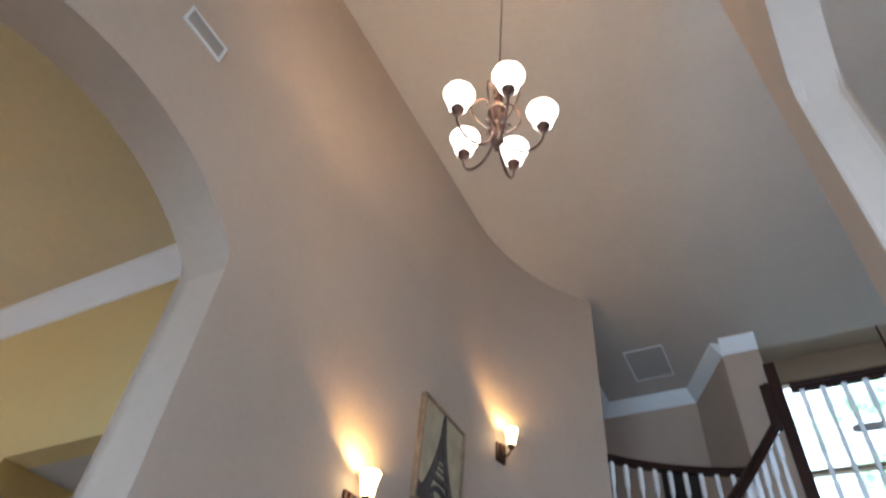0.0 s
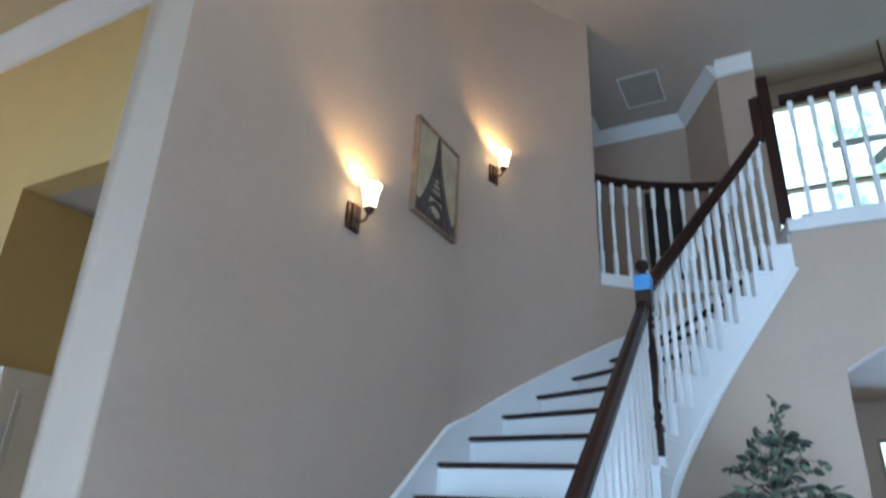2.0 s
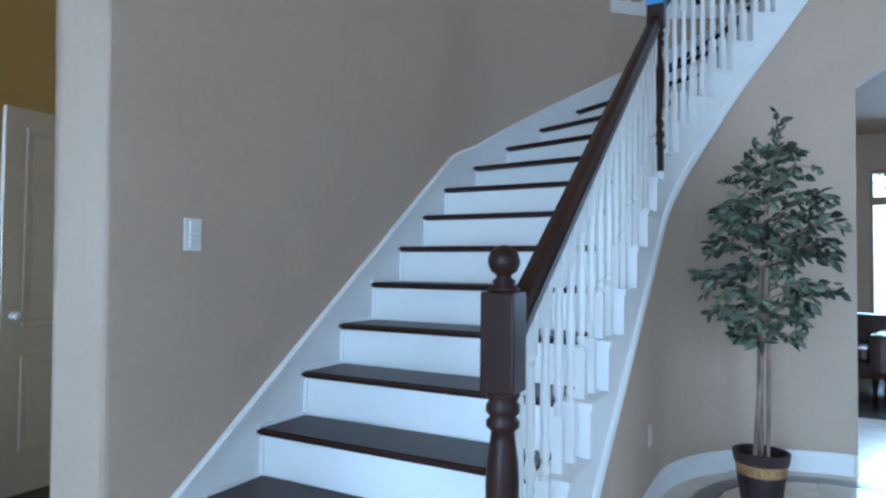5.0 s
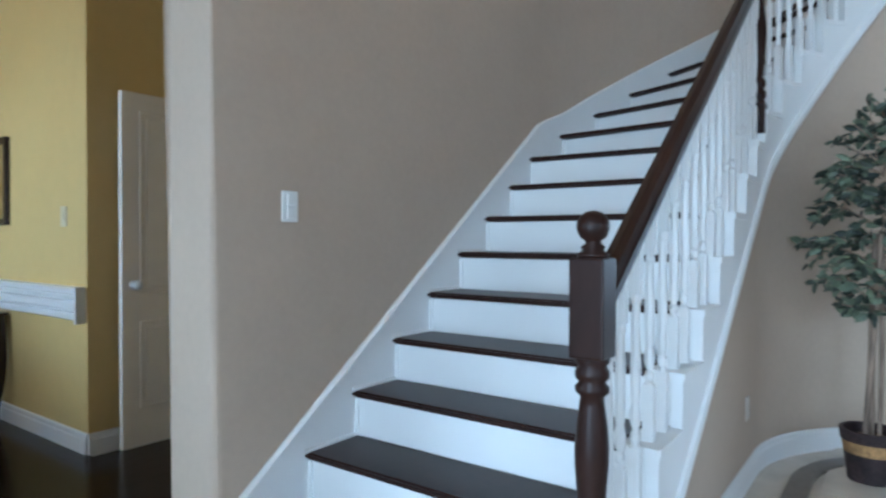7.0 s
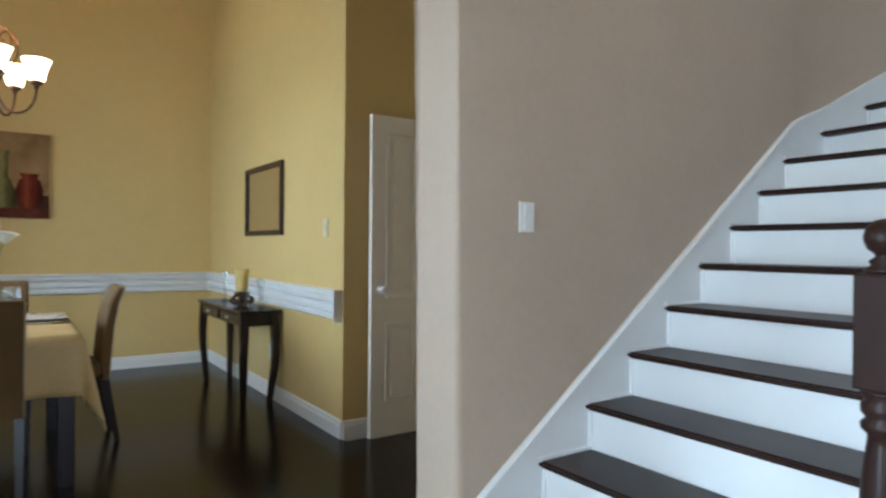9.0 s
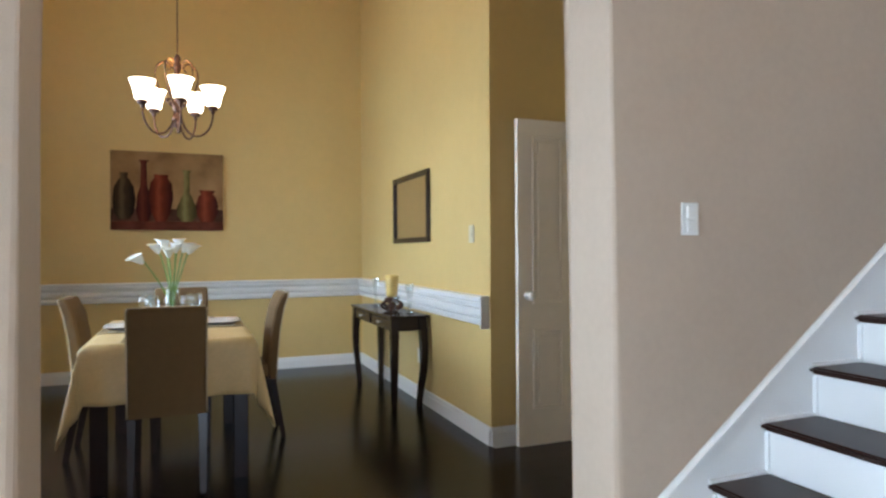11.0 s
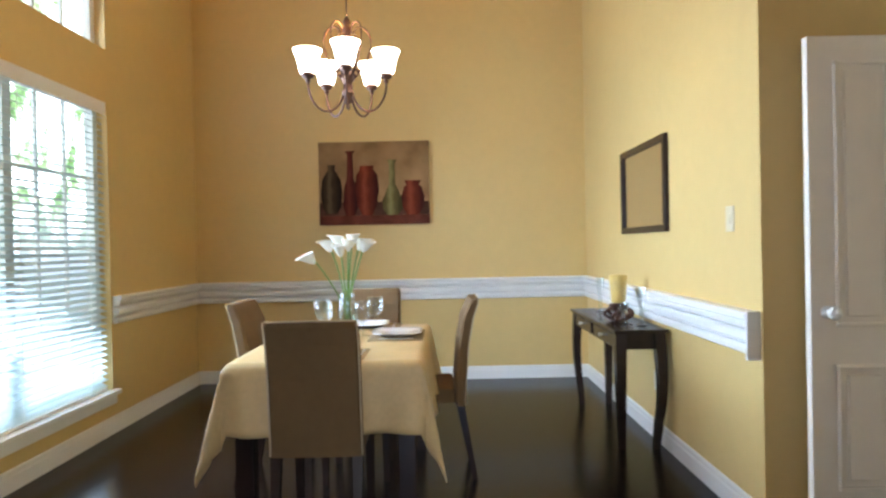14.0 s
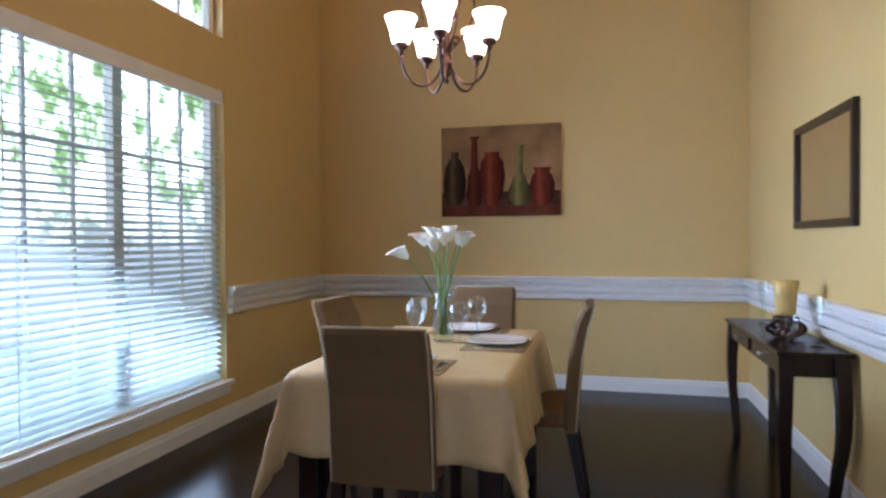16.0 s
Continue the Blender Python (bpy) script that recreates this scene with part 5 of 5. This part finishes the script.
def build_armchair(at, rz, hide, label):
    e = thing("armchair", label, "armchair", at, rz, "leather armchairs")
    part("base", box(-0.36, 0.36, -0.34, 0.38, 0.14, 0.30, 0.03), hide, e)
    part("seat_cushion", box(-0.25, 0.25, -0.24, 0.40, 0.30, 0.45, 0.05), hide, e)
    part("backrest", box(-0.37, 0.37, -0.44, -0.24, 0.16, 0.76, 0.07), hide, e)
    for s in (-1, 1):
        part("armrest", box(s * 0.34 - 0.09, s * 0.34 + 0.09, -0.38, 0.40, 0.15, 0.60, 0.07), hide, e)
        for y in (-0.32, 0.32):
            part("foot", lathe([(0.018, -0.012), (0.022, 0.02), (0.034, 0.15)], 10, (s * 0.30, y, 0)), ESPRESSO, e)


TAUPE_HIDE = mat("worn_brown_leather", (0.20, 0.125, 0.08), 0.45, grain=0.15, scale=9, bump=0.2, bump_scale=80)
build_armchair((8.05, -0.55, 0), 75, LEATHER, "dark brown leather armchair beside the tall window")
build_armchair((8.05, -1.36, 0), -70, TAUPE_HIDE, "worn brown leather armchair by the tall window")


def build_fan():
    e = thing("ceiling_fan", "dark bronze ceiling fan beyond the gallery", "ceiling fan", (7.4, -1.53, 5.42))
    part("motor", lathe([(0.0, -0.10), (0.05, -0.09), (0.10, -0.05), (0.12, 0.0), (0.11, 0.05), (0.05, 0.08), (0.02, 0.10)], 18), BRONZE, e, "", True)
    part("rod", lathe([(0.013, 0.09), (0.013, CEIL_L - 5.42)], 8), BRONZE, e)
    for i in range(5):
        b = part("blade", prism([(0.10, -0.04), (0.22, -0.055), (0.62, -0.07), (0.66, -0.04), (0.66, 0.04), (0.62, 0.07), (0.22, 0.055), (0.10, 0.04)], 0.008, "z", 0), WHITE, e, "white fan blade")
        b.matrix_local = pose(0, 0, 0.0, 10, 0, 72 * i + 20)


build_fan()
# flat near-black panel stands for the shade inside an open doorway
e = thing("hall_doorway_shade", "near-black panel for the shade in an upper hall doorway", "door", (7.2, 0.97, FLOOR2), 0)
part("leaf", box(-0.03, -0.002, -0.2, 0.2, 0, 1.75, 0.004), DOORWAY_SHADE, e)


# ---- outdoors ----
# emissive sheet: the daylight on trees and ground is put into its glow
def backdrop_material(name, strength, green, middle, low):
    m = bpy.data.materials.new(name)
    m.use_nodes = True
    nt = m.node_tree
    for n in list(nt.nodes):
        if n.type == "BSDF_PRINCIPLED":
            nt.nodes.remove(n)
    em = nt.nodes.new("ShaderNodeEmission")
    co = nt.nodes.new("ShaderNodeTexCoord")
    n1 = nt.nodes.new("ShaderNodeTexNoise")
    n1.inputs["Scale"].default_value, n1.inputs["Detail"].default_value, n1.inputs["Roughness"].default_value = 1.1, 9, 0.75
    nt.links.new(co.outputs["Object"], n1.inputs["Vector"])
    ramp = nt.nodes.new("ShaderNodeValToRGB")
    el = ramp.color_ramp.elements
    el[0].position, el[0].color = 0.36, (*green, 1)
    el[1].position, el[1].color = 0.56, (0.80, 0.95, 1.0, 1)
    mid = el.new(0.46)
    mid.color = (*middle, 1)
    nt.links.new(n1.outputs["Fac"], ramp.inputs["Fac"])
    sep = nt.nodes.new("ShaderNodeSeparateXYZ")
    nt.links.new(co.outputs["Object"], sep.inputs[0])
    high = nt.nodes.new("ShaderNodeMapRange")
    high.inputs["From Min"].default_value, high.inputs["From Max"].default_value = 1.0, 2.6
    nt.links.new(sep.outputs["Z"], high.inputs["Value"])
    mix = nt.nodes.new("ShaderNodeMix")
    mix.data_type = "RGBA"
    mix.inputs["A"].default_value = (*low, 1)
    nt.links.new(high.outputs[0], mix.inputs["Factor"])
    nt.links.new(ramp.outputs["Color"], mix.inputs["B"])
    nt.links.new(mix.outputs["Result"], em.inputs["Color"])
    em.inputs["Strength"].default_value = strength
    nt.links.new(em.outputs[0], nt.nodes["Material Output"].inputs["Surface"])
    return m


structure("ground", box(-60, 60, -60, 60, -0.5, -0.2), mat("pale_paving", (0.32, 0.31, 0.29), 0.9, grain=0.1, scale=3), "pale paving around the house", "ground")
structure("backdrop_front", box(-9.2, -9.0, -8, 18, -0.2, 9), backdrop_material("glowing_trees", 8.5, (0.012, 0.030, 0.008), (0.075, 0.13, 0.05), (0.075, 0.09, 0.10)), "glowing backdrop of trees and sky in front of the house", "backdrop")
structure("backdrop_garden", box(15.0, 15.2, -14, 8, -0.2, 12), backdrop_material("glowing_garden", 4.0, (0.12, 0.22, 0.15), (0.40, 0.60, 0.36), (0.36, 0.43, 0.50)), "glowing backdrop of the garden behind the house", "backdrop")


def build_garden_tree(at):
    e = thing("garden_tree", "slender garden tree with bare forked limbs", "tree", at)
    rs = random.Random(21)
    wood, leaves = bmesh.new(), bmesh.new()

    def limb(p, d, length, r, depth):
        pts, q = [p.copy()], p.copy()
        for _ in range(6):
            d = (d + Vector((rs.uniform(-0.15, 0.15), rs.uniform(-0.15, 0.15), rs.uniform(0.0, 0.12)))).normalized()
            q = q + d * length / 6
            pts.append(q.copy())
        for i in range(6):
            add_sweep(wood, [pts[i], pts[i + 1]], circle_section(r * (1 - 0.09 * i), 6))
        if depth == 0:
            for _ in range(60):
                c = q + Vector((rs.gauss(0, 0.28), rs.gauss(0, 0.28), rs.gauss(0.05, 0.22)))
                u = Vector((rs.uniform(-1, 1), rs.uniform(-1, 1), rs.uniform(-1, 1))).normalized() * 0.055
                w = u.orthogonal().normalized() * 0.028
                leaves.faces.new([leaves.verts.new(c + k) for k in (-u, w, u, -w)])
            return
        for k in range(2 if depth > 1 else 3):
            t = rs.uniform(0, 6.28)
            limb(q, (d + 0.55 * Vector((0.4 * math.cos(t), (1 if k % 2 else -1) * 0.9, 0.5))).normalized(), length * 0.72, r * 0.62, depth - 1)

    limb(Vector((0, 0, -0.2)), Vector((0, 0.02, 1)), 1.25, 0.05, 3)
    part("trunk", wood, BARK, e)
    part("crown", leaves, STEM, e, "sparse green leaves")


build_garden_tree((12.2, -1.62, 0))


# ---- boards and tiles ----
def piece_mesh(name, w, d, h, material):
    bm = bmesh.new()
    add_box(bm, -w / 2, w / 2, -d / 2, d / 2, -h, 0)
    top = [f for f in bm.faces if f.normal.z > 0.9]
    bmesh.ops.inset_region(bm, faces=top, thickness=0.002, depth=0.0001)
    me = bpy.data.meshes.new(name)
    bm.to_mesh(me)
    bm.free()
    me.materials.append(material)
    return me


def lay(parent, name, me, x, y, z):
    ob = new(name, me)
    ob.parent = parent
    ob.location = (x, y, z)


floor_dining = bpy.data.objects["floor_dining"]
rs = random.Random(5)
BW = 0.127
widths = {}
y = YD - 0.155
ROWS_N = int((YP - y) / BW) + 1
for r_ in range(ROWS_N):
    x = XW - rs.uniform(0.0, 0.9)
    x_end = XM if y + BW > YH else 3.05
    yy = min(y + BW, YP) - y
    while x < x_end - 0.02:
        ln = rs.choice((0.9, 1.2, 1.5))
        a, b = max(x, XW), min(x + ln, x_end)
        if b - a > 0.02:
            key = (round(b - a, 3), round(yy, 3))
            if key not in widths:
                widths[key] = piece_mesh("floor_board", b - a - 0.001, yy - 0.001, 0.011, FLOORWOOD)
            lay(floor_dining, "floor_board", widths[key], (a + b) / 2, y + yy / 2, -0.0005)
        x += ln
    y += BW
floor_foyer = bpy.data.objects["floor_foyer"]
TS = 0.46
me = piece_mesh("floor_tile", TS - 0.004, TS - 0.004, 0.011, TILE)
for i in range(15):
    for j in range(-3, 5):
        x, y = -2.25 + TS * i, -0.35 + TS * j
        if y < YS - 0.2 and -2.4 < x < 4.5 and not (x > 1.3 and y > 0.55):
            lay(floor_foyer, "floor_tile", me, x, y, 0.0)
# dark inlaid border that follows the curved wall
band = [inner_at(s, RI - 0.24) for s in steps_between(2.0, 19.15, 64)] + [(CX + RI - 0.24, -1.2), (CX + RI - 0.24, -3.0)]
structure("floor_border", sweep([(x, y, 0.001) for x, y in band], [(-0.05, -0.01), (0.05, -0.01), (0.05, 0.002), (-0.05, 0.002)]), STONE_BAND, "dark stone border inlaid in the foyer floor", "floor")
